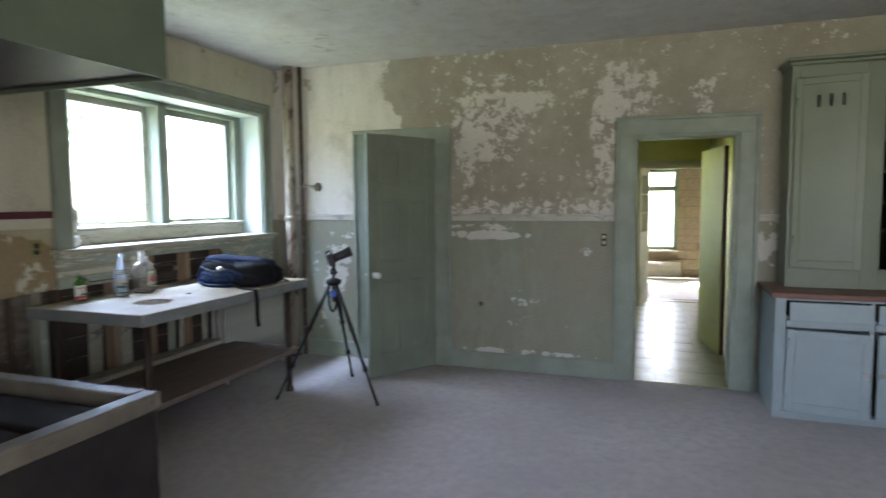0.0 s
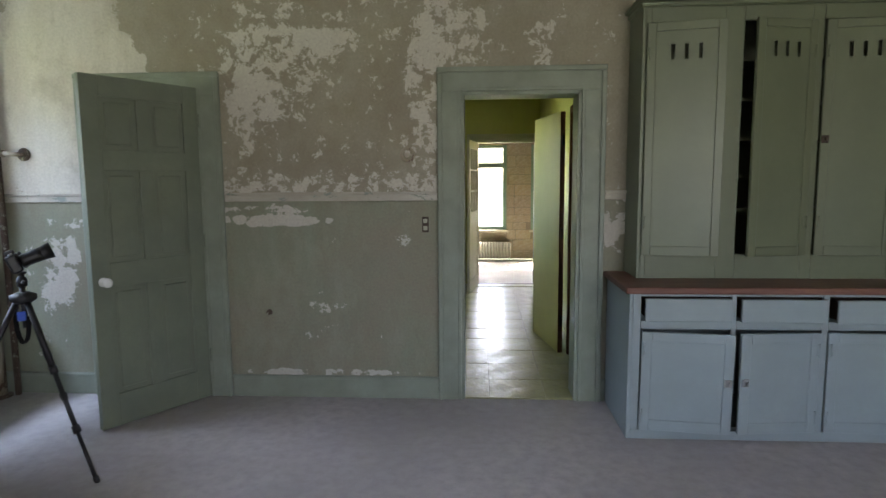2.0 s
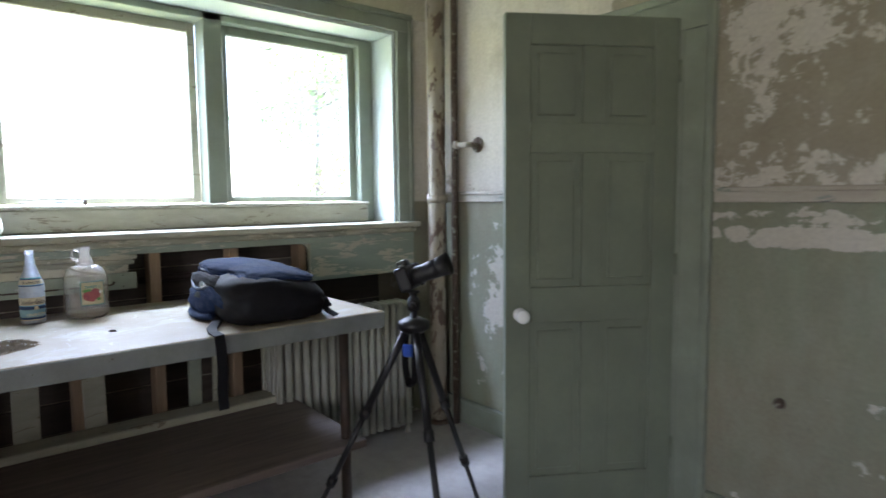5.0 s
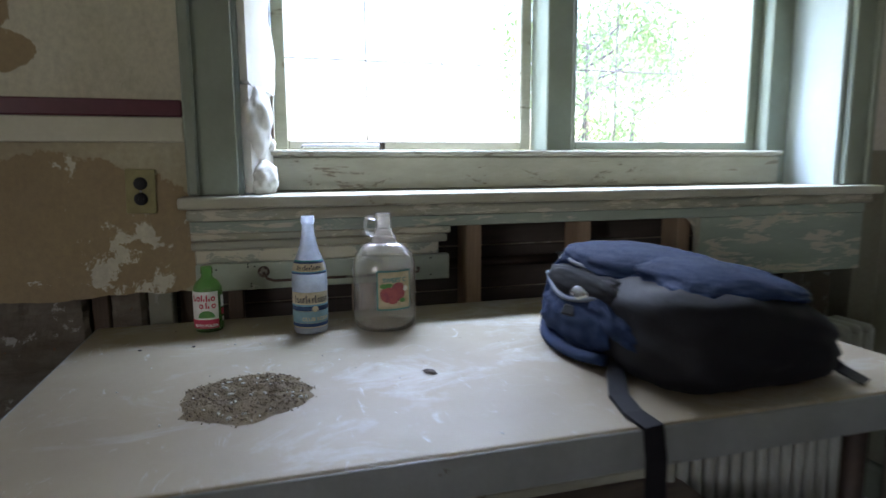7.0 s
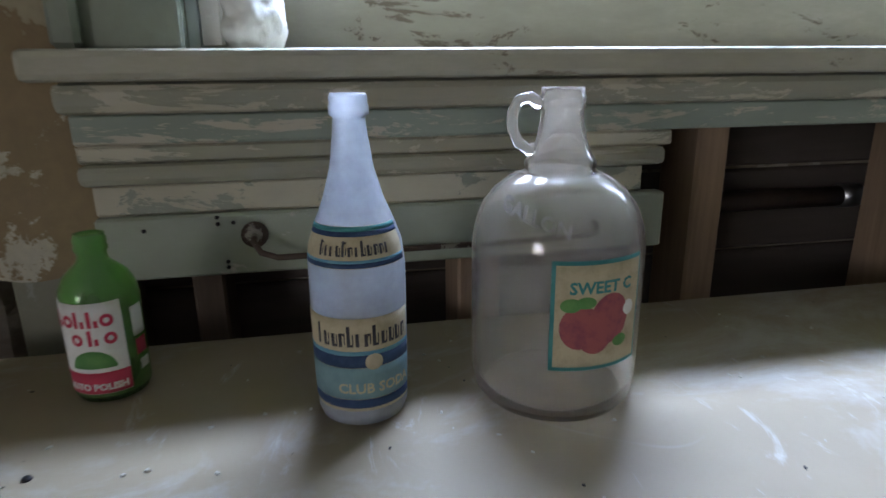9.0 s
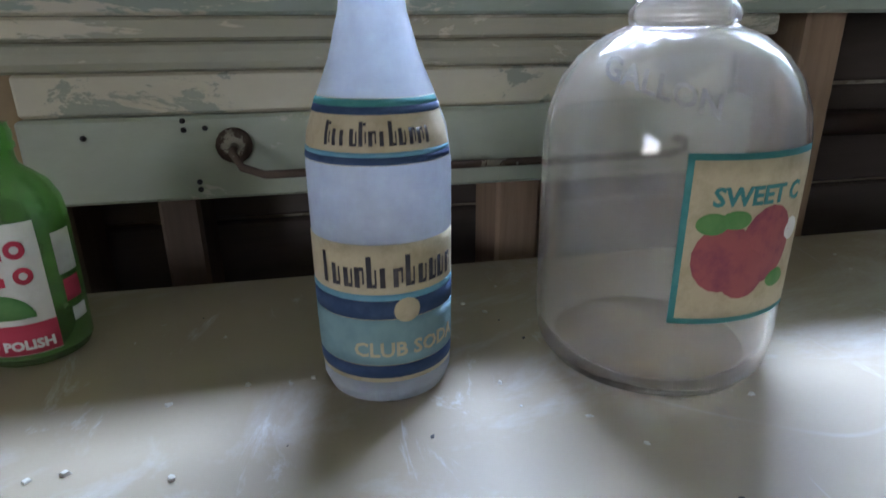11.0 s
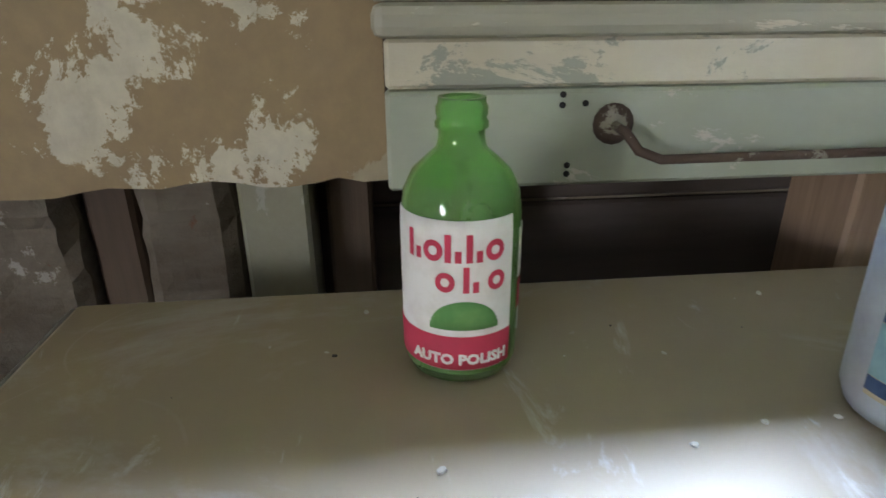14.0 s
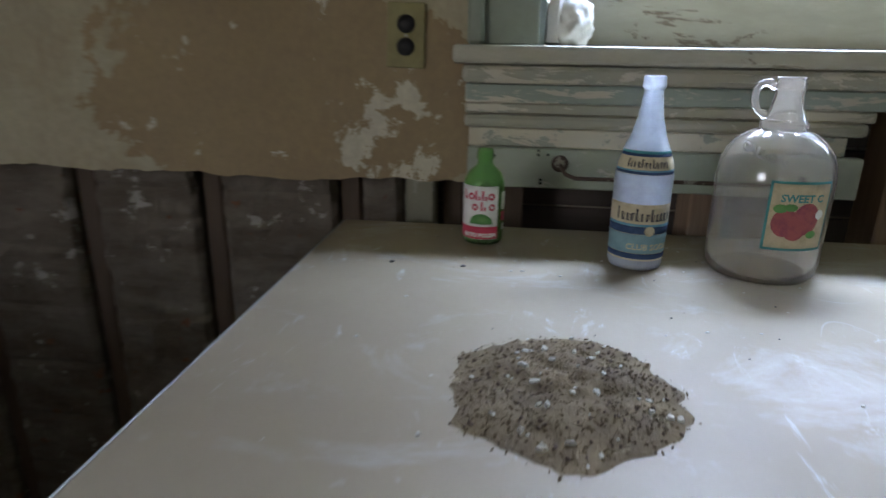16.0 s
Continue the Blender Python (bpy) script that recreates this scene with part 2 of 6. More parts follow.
    n.bump(h, 0.35, 0.006)
    return n.done(col, 0.75, 0.0, 0.25)


def wood(name, c1, c2, scale=8, grain=(1, 1, 0.08), rough=0.7):
    n = Nodes(name)
    a = n.noise(scale, 6, 0.6, stretch=grain, distort=0.6)
    b = n.noise(scale * 9, 4, 0.6, (2, 3, 1), grain)
    col = n.mix(n.step(a, 0.3, 0.7), c1, c2)
    col = n.mix(n.step(b, 0.4, 0.7), col, n.mix(0.5, col, tuple(v * 0.5 for v in c1)))
    n.bump(b, 0.25, 0.003)
    return n.done(col, rough, 0, 0.3)


CREAM, TAN, GREY = (0.62, 0.58, 0.49), (0.33, 0.26, 0.19), (0.36, 0.33, 0.29)
MINT, MINT_D = (0.31, 0.37, 0.32), (0.23, 0.28, 0.24)
# low corner blob (0.62, 0.97): peeled paint, strengthened to hold the window's light too
M_back = flaked_wall("flaked_plaster_back", (0.66, 0.62, 0.55), (0.55, 0.50, 0.43), (0.295, 0.255, 0.19), (0.37, 0.335, 0.26), (0.265, 0.295, 0.22), (0.245, 0.235, 0.165), 1.37, 0.50, 0.62, 2.0, ("x", 1.12, 1.75, 0.30), "x",
                     ((1.62, 2.62, 0.42, 0.42, 0.20), (1.75, 2.35, 0.22, 0.22, 0.16), (0.62, 1.9, 0.5, 0.8, -0.08), (2.28, 2.28, 0.42, 0.42, -0.085), (2.10, 1.95, 0.16, 0.3, -0.075), (3.45, 2.46, 0.26, 0.24, -0.09),
                      (3.26, 2.0, 0.13, 0.55, -0.085), (2.6, 1.48, 1.0, 0.07, -0.05), (4.02, 2.40, 0.09, 0.22, -0.09), (2.66, 2.40, 0.16, 0.09, -0.10), (2.75, 2.25, 1.1, 0.72, 0.14), (4.5, 2.0, 0.3, 1.0, 0.12), (0.62, 0.97, 0.28, 0.42, 0.145),
                      (2.2, 1.235, 0.42, 0.045, 0.14), (2.6, 1.31, 1.0, 0.03, 0.07), (2.62, 1.12, 0.05, 0.18, 0.09), (3.1, 1.1, 0.10, 0.06, 0.10), (2.55, 0.175, 0.8, 0.03, 0.12), (2.5, 0.63, 0.25, 0.05, 0.07)), 0.60)
M_side = flaked_wall("flaked_plaster_side", (0.62, 0.58, 0.45), (0.53, 0.49, 0.36), (0.36, 0.27, 0.15), (0.29, 0.21, 0.115), (0.55, 0.52, 0.37), (0.47, 0.44, 0.31), 1.40, 0.64, 0.62, 5.0, None, "y",
                     ((-2.83, 1.14, 0.42, 0.22, 0.30), (-2.62, 1.05, 0.18, 0.12, 0.14), (-3.0, 1.72, 0.16, 0.09, 0.20), (-2.88, 1.60, 0.09, 0.05, 0.22), (-2.95, 1.95, 0.05, 0.05, 0.16), (-2.76, 1.09, 0.15, 0.20, 0.34), (-2.60, 1.08, 0.13, 0.13, -0.075), (-3.05, 1.10, 0.10, 0.2, -0.03)), 0.60)
M_ceil = flaked_wall("ceiling_paint", (0.62, 0.61, 0.59), (0.54, 0.52, 0.49), (0.45, 0.42, 0.38), (0.40, 0.37, 0.33), (0.6, 0.6, 0.58), (0.5, 0.5, 0.48), -1, 0.60, 0.7, 1.0)
M_hall = worn("hall_yellow_paint", (0.58, 0.57, 0.21), (0.50, 0.49, 0.18), (0.52, 0.50, 0.28), 2.0, 0.72, 0.45)
M_trim = worn("green_trim_paint", (0.275, 0.305, 0.24), (0.215, 0.235, 0.185), (0.50, 0.48, 0.40), 5.0, 0.70, 0.5)
M_cream = worn("cream_trim_paint", (0.60, 0.57, 0.44), (0.48, 0.45, 0.34), (0.28, 0.26, 0.2), 5.0, 0.66, 0.55)
M_door = worn("door_green_paint", (0.20, 0.225, 0.165), (0.155, 0.175, 0.13), (0.27, 0.29, 0.22), 3.0, 0.72, 0.45)
M_cup = worn("cupboard_green_paint", (0.16, 0.18, 0.113), (0.13, 0.146, 0.092), (0.095, 0.10, 0.065), 2.5, 0.73, 0.4)
# lower cupboard paint, with the sky's bluish reflection mixed into its colour
M_cup_skylit = worn("cupboard_skylit_paint", (0.29, 0.34, 0.345), (0.245, 0.29, 0.295), (0.25, 0.26, 0.23), 2.5, 0.74, 0.4)
M_red = wood("worn_red_counter", (0.16, 0.07, 0.05), (0.22, 0.11, 0.08), 6, (0.1, 1, 1), 0.45)
# near-black that stands in for the shade inside the closet
M_closet_shade = plain("closet_shade_black", (0.03, 0.028, 0.025), 0.9, 0, 0.2, 0.4, 12)
M_stud = wood("old_stud_wood", (0.115, 0.08, 0.052), (0.07, 0.046, 0.03), 7)
M_sill = worn("sill_paint", (0.50, 0.48, 0.38), (0.34, 0.32, 0.24), (0.20, 0.17, 0.12), 9.0, 0.59, 0.55, grain=(1, 0.3, 1))
M_mould = worn("aged_moulding_paint", (0.41, 0.37, 0.27), (0.32, 0.33, 0.26), (0.56, 0.52, 0.40), 11.0, 0.535, 0.55, grain=(1, 0.25, 1), bump=0.3)
M_apron = worn("apron_green_paint", (0.35, 0.395, 0.325), (0.28, 0.32, 0.26), (0.54, 0.50, 0.39), 9.0, 0.54, 0.5, grain=(1, 0.35, 1.6))
M_board = worn("pale_green_board", (0.42, 0.455, 0.36), (0.32, 0.345, 0.265), (0.50, 0.48, 0.40), 6.0, 0.60, 0.5, grain=(1, 0.5, 1))
M_maroon = plain("maroon_rail", (0.10, 0.02, 0.03), 0.4)
M_iron = worn("dark_iron", (0.05, 0.045, 0.04), (0.09, 0.06, 0.045), None, 8, 0.6, 0.55, 0.6)
M_rust = worn("rusty_iron", (0.13, 0.09, 0.065), (0.085, 0.06, 0.045), (0.3, 0.28, 0.22), 20, 0.57, 0.7, 0.3)
M_black = plain("black_plastic", (0.012, 0.012, 0.013), 0.45)
M_steel = plain("bare_metal", (0.5, 0.5, 0.5), 0.35, 1.0)
M_china = plain("white_china", (0.75, 0.74, 0.70), 0.25, 0, 0.5, 0.05)
M_stone = worn("stone_wall", (0.32, 0.27, 0.19), (0.22, 0.19, 0.14), (0.42, 0.38, 0.3), 5, 0.6, 0.85, bump=0.5)

# ---- large structure ----
H = 2.87            # ceiling height
RX, FY = 7.0, -6.9  # right wall, wall behind the start
n = Nodes("dusty_floor")
a = n.noise(0.9, 5, 0.6)
b = n.noise(14, 7, 0.65, (3, 3, 0))
c = n.noise(180, 3, 0.6)
col = n.mix(n.step(a, 0.35, 0.65), (0.46, 0.42, 0.41), (0.37, 0.335, 0.325))
col = n.mix(n.step(b, 0.4, 0.75), col, (0.33, 0.30, 0.29))
col = n.mix(n.step(n.noise(30, 8, 0.7, (1, 7, 0)), 0.66, 0.68), col, (0.55, 0.52, 0.48))
n.bump(n.math('ADD', n.math('MULTIPLY', b, 0.6), n.math('MULTIPLY', c, 0.4)), 0.2, 0.004)
M_floor = n.done(col, 0.7, 0, 0.3)

structure("floor", Shape().box(-0.3, RX, FY, 0.0, -0.12, 0.0, 0), M_floor, "dusty pale grey-brown concrete kitchen floor", "floor")
structure("ceiling", Shape().box(-0.6, RX + 0.2, FY - 0.2, 0.2, H, H + 0.15, 0), M_ceil, "stained off-white plaster ceiling with flaking paint", "ceiling")

# back wall: closet door on one side, doorway to the hall on the other
LD0, LD1, RD0, RD1, DH = 1.05, 1.74, 3.50, 4.28, 2.07
wall_back = structure("wall_back", Shape().holes(-0.6, RX + 0.2, 0.0, H, [(LD0, LD1, -1, DH), (RD0, RD1, -1, DH)], 0.0, 0.2), M_back,
                      "plaster wall with peeling cream and grey-green paint", "wall")
structure("wall_right", flipped(Shape().holes(FY, 0.0, 0.0, H, [], RX, 0.2)), M_back, "plain peeling plaster wall", "wall")
# the opening in wall_front is added, out of view, for the rear fill light
structure("wall_front", Shape().holes(-0.6, RX + 0.2, 0.0, H, [(4.1, 6.5, 1.0, 2.4)], FY - 0.2, 0.2), M_back, "plain peeling plaster wall behind the way in", "wall")

# window wall: stone outside, studs, thin plaster skin inside
WY0, WY1, WZ0, WZ1 = -2.33, -0.24, 1.24, 2.40
structure("wall_window_stone", flipped(Shape().holes(FY, 0.0, 0.0, H, [(WY0, WY1, WZ0, WZ1)], -0.45, 0.25)), M_stone, "rough stone outer wall behind the plaster", "wall")


def ragged_skin(y0, y1, z0, z1, amp, seed, thick=0.022):
    """Plaster panel in the plane x=0 whose lower edge is broken off unevenly."""
    s = Shape()
    steps = max(8, int((y1 - y0) / 0.02))
    edge = []
    for i in range(steps + 1):
        y = y0 + (y1 - y0) * i / steps
        edge.append((y, z0 + amp * (noise.noise(Vector((y * 3.0, seed, 0))) + 0.5 * noise.noise(Vector((y * 14, seed, 3))) + 0.25 * noise.noise(Vector((y * 50, seed, 5))))))
    outline = edge + [(y1, z1), (y0, z1)]
    s.prism(outline, -thick, 0.0)
    # local (u, v, w) -> world (w, u, v)
    s.bm.transform(Matrix(((0, 0, 1, 0), (1, 0, 0, 0), (0, 1, 0, 0), (0, 0, 0, 1))))
    return s


skin = ragged_skin(FY + 0.0, WY0 - 0.122, 0.985, H, 0.018, 2.0)
structure("wall_window", skin, M_side, "cream plaster wall with flaked tan patches, broken off at the bottom", "wall")
structure("wall_window_head", Shape().box(-0.022, 0.0, WY0 - 0.128, 0.0, WZ1 + 0.1, H, 0), M_side, "cream plaster above the window", "wall")
structure("wall_window_corner", Shape().box(-0.022, 0.0, WY1 + 0.11, 0.0, 0.0, WZ1 + 0.098, 0), M_back, "stained plaster strip beside the corner pipes", "wall")

# ---- hall and far room beyond the doorway ----
n = Nodes("hall_lino")
col = n.mix(n.step(n.noise(1.6, 5, 0.6), 0.35, 0.65), (0.42, 0.41, 0.19), (0.33, 0.32, 0.14))
rip = n.noise(7, 4, 0.5, stretch=(1, 0.6, 1))
col = n.mix(n.step(n.noise(22, 6, 0.7), 0.5, 0.8), col, (0.24, 0.23, 0.15))
n.bump(rip, 0.5, 0.03)
M_lino = n.done(col, 0.28, 0, 0.5)
HX0, HX1, HY = 3.30, 4.47, 4.60
structure("hall_floor", Shape().box(HX0 - 0.3, HX1 + 2.0, 0.0, HY, -0.12, -0.004, 0), M_lino, "buckled shiny yellow-green linoleum hall floor", "floor")
structure("hall_ceiling", Shape().box(HX0 - 0.3, HX1 + 2.2, 0.2, HY, 2.62, 2.75, 0), M_hall, "yellow-green painted hall ceiling", "ceiling")
structure("hall_wall_left", flipped(Shape().holes(0.2, HY, 0.0, 2.62, [(1.9, 2.6, 1.2, 2.1)], HX0 - 0.15, 0.15)), M_hall, "yellow-green painted hall wall", "wall")
structure("hall_wall_right", flipped(Shape().holes(0.2, HY, 0.0, 2.62, [(0.36, 1.12, -1, 2.08)], HX1, 0.12)), M_hall, "yellow-green painted hall wall with a side doorway", "wall")
structure("side_room_wall", Shape().box(HX1 + 1.9, HX1 + 2.0, 0.2, HY, 0, 2.62, 0), M_hall, "plain wall of the side room", "wall")
FD0, FD1, FDH = 3.54, 4.43, 2.05
structure("hall_wall_end", Shape().holes(1.5, 7.0, 0.0, 3.0, [(FD0, FD1, -1, FDH)], HY, 0.18), M_hall, "yellow-green hall end wall with a doorway", "wall")
FRY = 7.45
n = Nodes("far_floor")
col = n.mix(n.step(n.noise(2, 5, 0.6), 0.3, 0.7), (0.62, 0.58, 0.50), (0.52, 0.48, 0.42))
M_farfloor = n.done(col, 0.6, 0, 0.3)
structure("far_room_floor", Shape().box(1.5, 7.0, HY, FRY, -0.12, -0.006, 0), M_farfloor, "pale sunlit floor of the far room", "floor")
structure("far_room_ceiling", Shape().box(1.5, 7.0, HY + 0.18, FRY + 0.3, 3.0, 3.1, 0), M_ceil, "plain ceiling of the far room", "ceiling")
FW = (3.25, 4.14, 0.55, 2.16)
FW2 = (4.60, 5.4, 0.55, 2.16)
structure("far_room_wall", Shape().holes(1.5, 7.0, 0.0, 3.0, [FW, FW2], FRY, 0.35), M_stone, "bare sandstone wall of the far room", "wall")
structure("far_room_side_left", flipped(Shape().holes(HY, FRY + 0.35, 0.0, 3.0, [], 1.3, 0.2)), M_stone, "stone side wall of the far room", "wall")
structure("far_room_side_right", flipped(Shape().holes(HY, FRY + 0.35, 0.0, 3.0, [], 7.0, 0.2)), M_stone, "stone side wall of the far room", "wall")
# closet behind the half-open door; its unlit gloom is put into the wall colour
structure("closet_wall", Shape().holes(0.5, 2.4, 0.0, 2.5, [], 1.0, 0.1), M_closet_shade, "closet back wall coloured near-black for the shade inside", "wall")
structure("closet_floor", Shape().box(0.5, 2.4, 0.0, 1.0, -0.12, -0.004, 0), M_floor, "dusty closet floor", "floor")
structure("closet_side", flipped(Shape().holes(0.2, 1.1, 0.0, 2.5, [], 0.4, 0.1)), M_closet_shade, "closet side wall coloured near-black for the shade inside", "wall")
structure("closet_side_far", flipped(Shape().holes(0.2, 1.1, 0.0, 2.5, [], 2.4, 0.1)), M_closet_shade, "closet side wall coloured near-black for the shade inside", "wall")
structure("closet_ceiling", Shape().box(0.4, 2.5, 0.2, 1.1, 2.5, 2.6, 0), M_closet_shade, "closet ceiling coloured near-black for the shade inside", "ceiling")

# ground outside
n = Nodes("grass")
col = n.mix(n.step(n.noise(0.4, 6, 0.7), 0.3, 0.7), (0.20, 0.24, 0.12), (0.27, 0.30, 0.17))
M_grass = n.done(col, 0.9, 0, 0.2)
g = Shape()
g.prism([(-900, -900), (900, -900), (900, 900), (-900, 900)], -0.6, -0.4)
structure("ground", g, M_grass, "pale sunlit lawn around the house", "ground")


# ---- trims ----
def door_casing(name, x0, x1, zh, width, y, label, mat):
    """Moulded casing round an opening in the plane y, with jamb lining through the wall."""
    e = thing(name, pose(0, 0, 0), label, "door frame", kind="structure")
    for nm, sx, xi in (("casing_side", -1, x0), ("casing_side", 1, x1)):
        s = Shape()
        a0, a1 = sorted((xi, xi + sx * width))
        s.box(a0, a1, y - 0.022, y - 0.001, 0.0, zh, 0.003)
        o0, o1 = sorted((xi + sx * (width - 0.03), xi + sx * (width + 0.004)))
        s.box(o0, o1, y - 0.038, y - 0.0225, 0.0, zh + width - 0.032, 0.006)
        i0, i1 = sorted((xi, xi + sx * 0.022))
        s.box(i0, i1, y - 0.030, y - 0.0225, 0.0, zh, 0.004)
        part(nm, s, mat, e)
    s = Shape()
    s.box(x0 - width, x1 + width, y - 0.022, y - 0.001, zh + 0.0005, zh + width, 0.003)
    s.box(x0 - width - 0.006, x1 + width + 0.006, y - 0.040, y - 0.0225, zh + width - 0.03, zh + width + 0.004, 0.006)
    s.box(x0, x1, y - 0.030, y - 0.0225, zh + 0.001, zh + 0.022, 0.004)
    part("casing_head", s, mat, e)
    part("jamb", Shape().box(x0 - 0.001, x0 + 0.022, y - 0.012, y + 0.212, 0, zh, 0.002), mat, e)
    part("jamb", Shape().box(x1 - 0.022, x1 + 0.001, y - 0.012, y + 0.212, 0, zh, 0.002), mat, e)
    part("jamb_head", Shape().box(x0, x1, y - 0.012, y + 0.212, zh - 0.022, zh + 0.001, 0.002), mat, e)
    return e


door_casing("door_frame_1", LD0, LD1, DH, 0.15, 0.0, "grey-green painted moulded casing round the closet door", M_trim)
door_casing("door_frame_2", RD0, RD1, DH, 0.15, 0.0, "grey-green painted moulded casing round the hall doorway", M_trim)


def rail(name, x0, x1, mat, label):
    s = Shape()
    s.box(x0, x1, -0.018, -0.001, 1.365, 1.425, 0.003)
    s.box(x0, x1, -0.030, -0.0185, 1.405, 1.425, 0.005)
    return structure(name, s, mat, label, "trim")


M_rail = worn("rail_flaked_paint", (0.55, 0.52, 0.45), (0.38, 0.33, 0.27), (0.26, 0.28, 0.24), 6.0, 0.56, 0.6, grain=(0.4, 1, 1))
rail("chair_rail_1", 0.02, LD0 - 0.157, M_rail, "flaking painted wooden chair rail")
rail("chair_rail_2", LD1 + 0.157, RD0 - 0.157, M_rail, "flaking painted wooden chair rail")
rail("chair_rail_3", RD1 + 0.157, 4.60, M_rail, "flaking painted wooden chair rail")
for i, (x0, x1) in enumerate(((0.02, LD0 - 0.157), (LD1 + 0.157, RD0 - 0.157), (RD1 + 0.157, 4.47))):
    s = Shape()
    s.box(x0, x1, -0.016, -0.001, 0.0, 0.155, 0.003)
    s.box(x0, x1, -0.024, -0.0165, 0.13, 0.152, 0.005)
    structure(f"baseboard_{i + 1}", s, M_trim, "grey-green painted baseboard", "baseboard")

# ---- window ----
win = thing("window_1", pose(0, 0, 0), "wide kitchen window with two sashes in deep pale-green reveals", "window", kind="structure")
for nm, y0, y1 in (("casing_side", WY0 - 0.128, WY0), ("casing_side", WY1, WY1 + 0.108)):
    s = Shape()
    s.box(0.001, 0.028, y0, y1, WZ0 + 0.005, WZ1, 0.003)
    yo = y0 if y0 < -1 else y1
    s.box(0.0285, 0.045, min(yo, yo + (0.03 if yo == y0 else -0.03)), max(yo, yo + (0.03 if yo == y0 else -0.03)), WZ0 + 0.005, WZ1 + 0.07, 0.006)
    part(nm, s, M_trim, win)
s = Shape()
s.box(0.001, 0.028, WY0 - 0.128, WY1 + 0.108, WZ1 + 0.0005, WZ1 + 0.10, 0.003)
s.box(0.0285, 0.048, WY0 - 0.13, WY1 + 0.11, WZ1 + 0.072, WZ1 + 0.104, 0.006)
part("casing_head", s, M_trim, win)
M_reveal = worn("reveal_paint", (0.55, 0.60, 0.57), (0.47, 0.53, 0.50), (0.35, 0.34, 0.28), 4, 0.68, 0.5)
part("reveal", Shape().box(-0.45, 0.0, WY1 - 0.02, WY1, WZ0, WZ1 - 0.02, 0), M_reveal, win)
part("reveal", Shape().box(-0.45, 0.0, WY0, WY0 + 0.012, WZ0, WZ1 - 0.02, 0), M_reveal, win)
part("reveal_head", Shape().box(-0.45, 0.0, WY0, WY1, WZ1 - 0.02, WZ1, 0), M_reveal, win)
s = Shape()
s.box(-0.25, 0.083, WY0 - 0.15, WY1 + 0.13, WZ0 - 0.028, WZ0 + 0.004, 0.008, seg=2)
part("window_sill", s, M_sill, win)
s = Shape()
s.box(0.001, 0.052, WY0 - 0.135, WY1 + 0.12, WZ0 - 0.062, WZ0 - 0.0285, 0.01, seg=2)
part("bed_mould", s, M_mould, win)
# frame: bottom rail, posts, mullion, head
FX = -0.30
s = Shape()
s.box(FX - 0.05, -0.17, WY0 + 0.06, WY1 - 0.10, WZ0 + 0.0045, WZ0 + 0.112, 0.006)
s.box(FX - 0.05, -0.150, WY0 + 0.06, WY1 - 0.10, WZ0 + 0.1125, WZ0 + 0.132, 0.006)
part("bottom_rail", s, M_sill, win)
P1, P2 = (-2.185, -1.355), (-1.165, -0.405)
ZB, ZT = 1.408, 2.29
part("mullion", Shape().box(FX - 0.06, -0.22, -1.31, -1.21, WZ0 + 0.1325, WZ1 - 0.021, 0.004), M_trim, win)
part("post", Shape().box(FX - 0.1, -0.22, WY0 + 0.0125, P1[0] - 0.045, WZ0 + 0.1325, WZ1 - 0.021, 0.004), M_trim, win)
part("post", Shape().box(FX - 0.1, -0.22, P2[1] + 0.045, WY1 - 0.0205, WZ0 + 0.0045, WZ1 - 0.021, 0.004), M_trim, win)
part("head_rail", Shape().box(FX - 0.1, -0.22, P1[0] - 0.0445, P2[1] + 0.0445, ZT + 0.05, WZ1 - 0.0215, 0.004), M_trim, win)
n = Nodes("window_glass")
tr = n.put("ShaderNodeBsdfTransparent")
gl = n.put("ShaderNodeBsdfGlossy", Roughness=0.02)
dusty = n.put("ShaderNodeBsdfTranslucent", Color=(0.85, 0.86, 0.85))
veil = n.put("ShaderNodeMixShader", Fac=n.math('MULTIPLY', n.step(n.noise(4, 5, 0.6), 0.2, 0.8), 0.06), i1=tr.outputs[0], i2=dusty.outputs[0])
mx = n.put("ShaderNodeMixShader", Fac=0.05, i1=veil.outputs[0], i2=gl.outputs[0])
n.t.links.new(mx.outputs[0], n.out.inputs[0])
M_glass = n.mat


def sash(y0, y1, x, stile, mat, name="sash"):
    s = Shape()
    s.box(x - 0.02, x + 0.02, y0 - stile, y0, ZB - 0.03, ZT + 0.05, 0.004)
    s.box(x - 0.02, x + 0.02, y1, y1 + stile, ZB - 0.03, ZT + 0.05, 0.004)
    s.box(x - 0.02, x + 0.02, y0, y1, ZB - 0.03, ZB, 0.004)
    s.box(x - 0.02, x + 0.02, y0, y1, ZT, ZT + 0.05, 0.004)
    o = part(name, s, mat, win)
    p = part("pane", Shape().box(x - 0.002, x + 0.002, y0 + 0.0005, y1 - 0.0005, ZB + 0.0005, ZT - 0.0005, 0), M_glass, o)
    p.visible_shadow = False
    return o


sash(*P1, -0.369, 0.042, M_sill)
sash(*P2, -0.300, 0.045, M_trim)

# ---- work table ----
n = Nodes("zinc_top")
x, y, z = n.axis()
a = n.noise(2.2, 5, 0.6)
scr = n.noise(9, 9, 0.75, (4, 2, 0), (1, 2.5, 1), 0.8)
fine = n.noise(90, 4, 0.6)
col = n.mix(n.step(a, 0.3, 0.7), (0.34, 0.285, 0.195), (0.27, 0.22, 0.15))
col = n.mix(n.step(scr, 0.60, 0.78), col, (0.56, 0.56, 0.55))
col = n.mix(n.step(n.noise(26, 8, 0.7, (8, 1, 0)), 0.66, 0.70), col, (0.30, 0.26, 0.19))
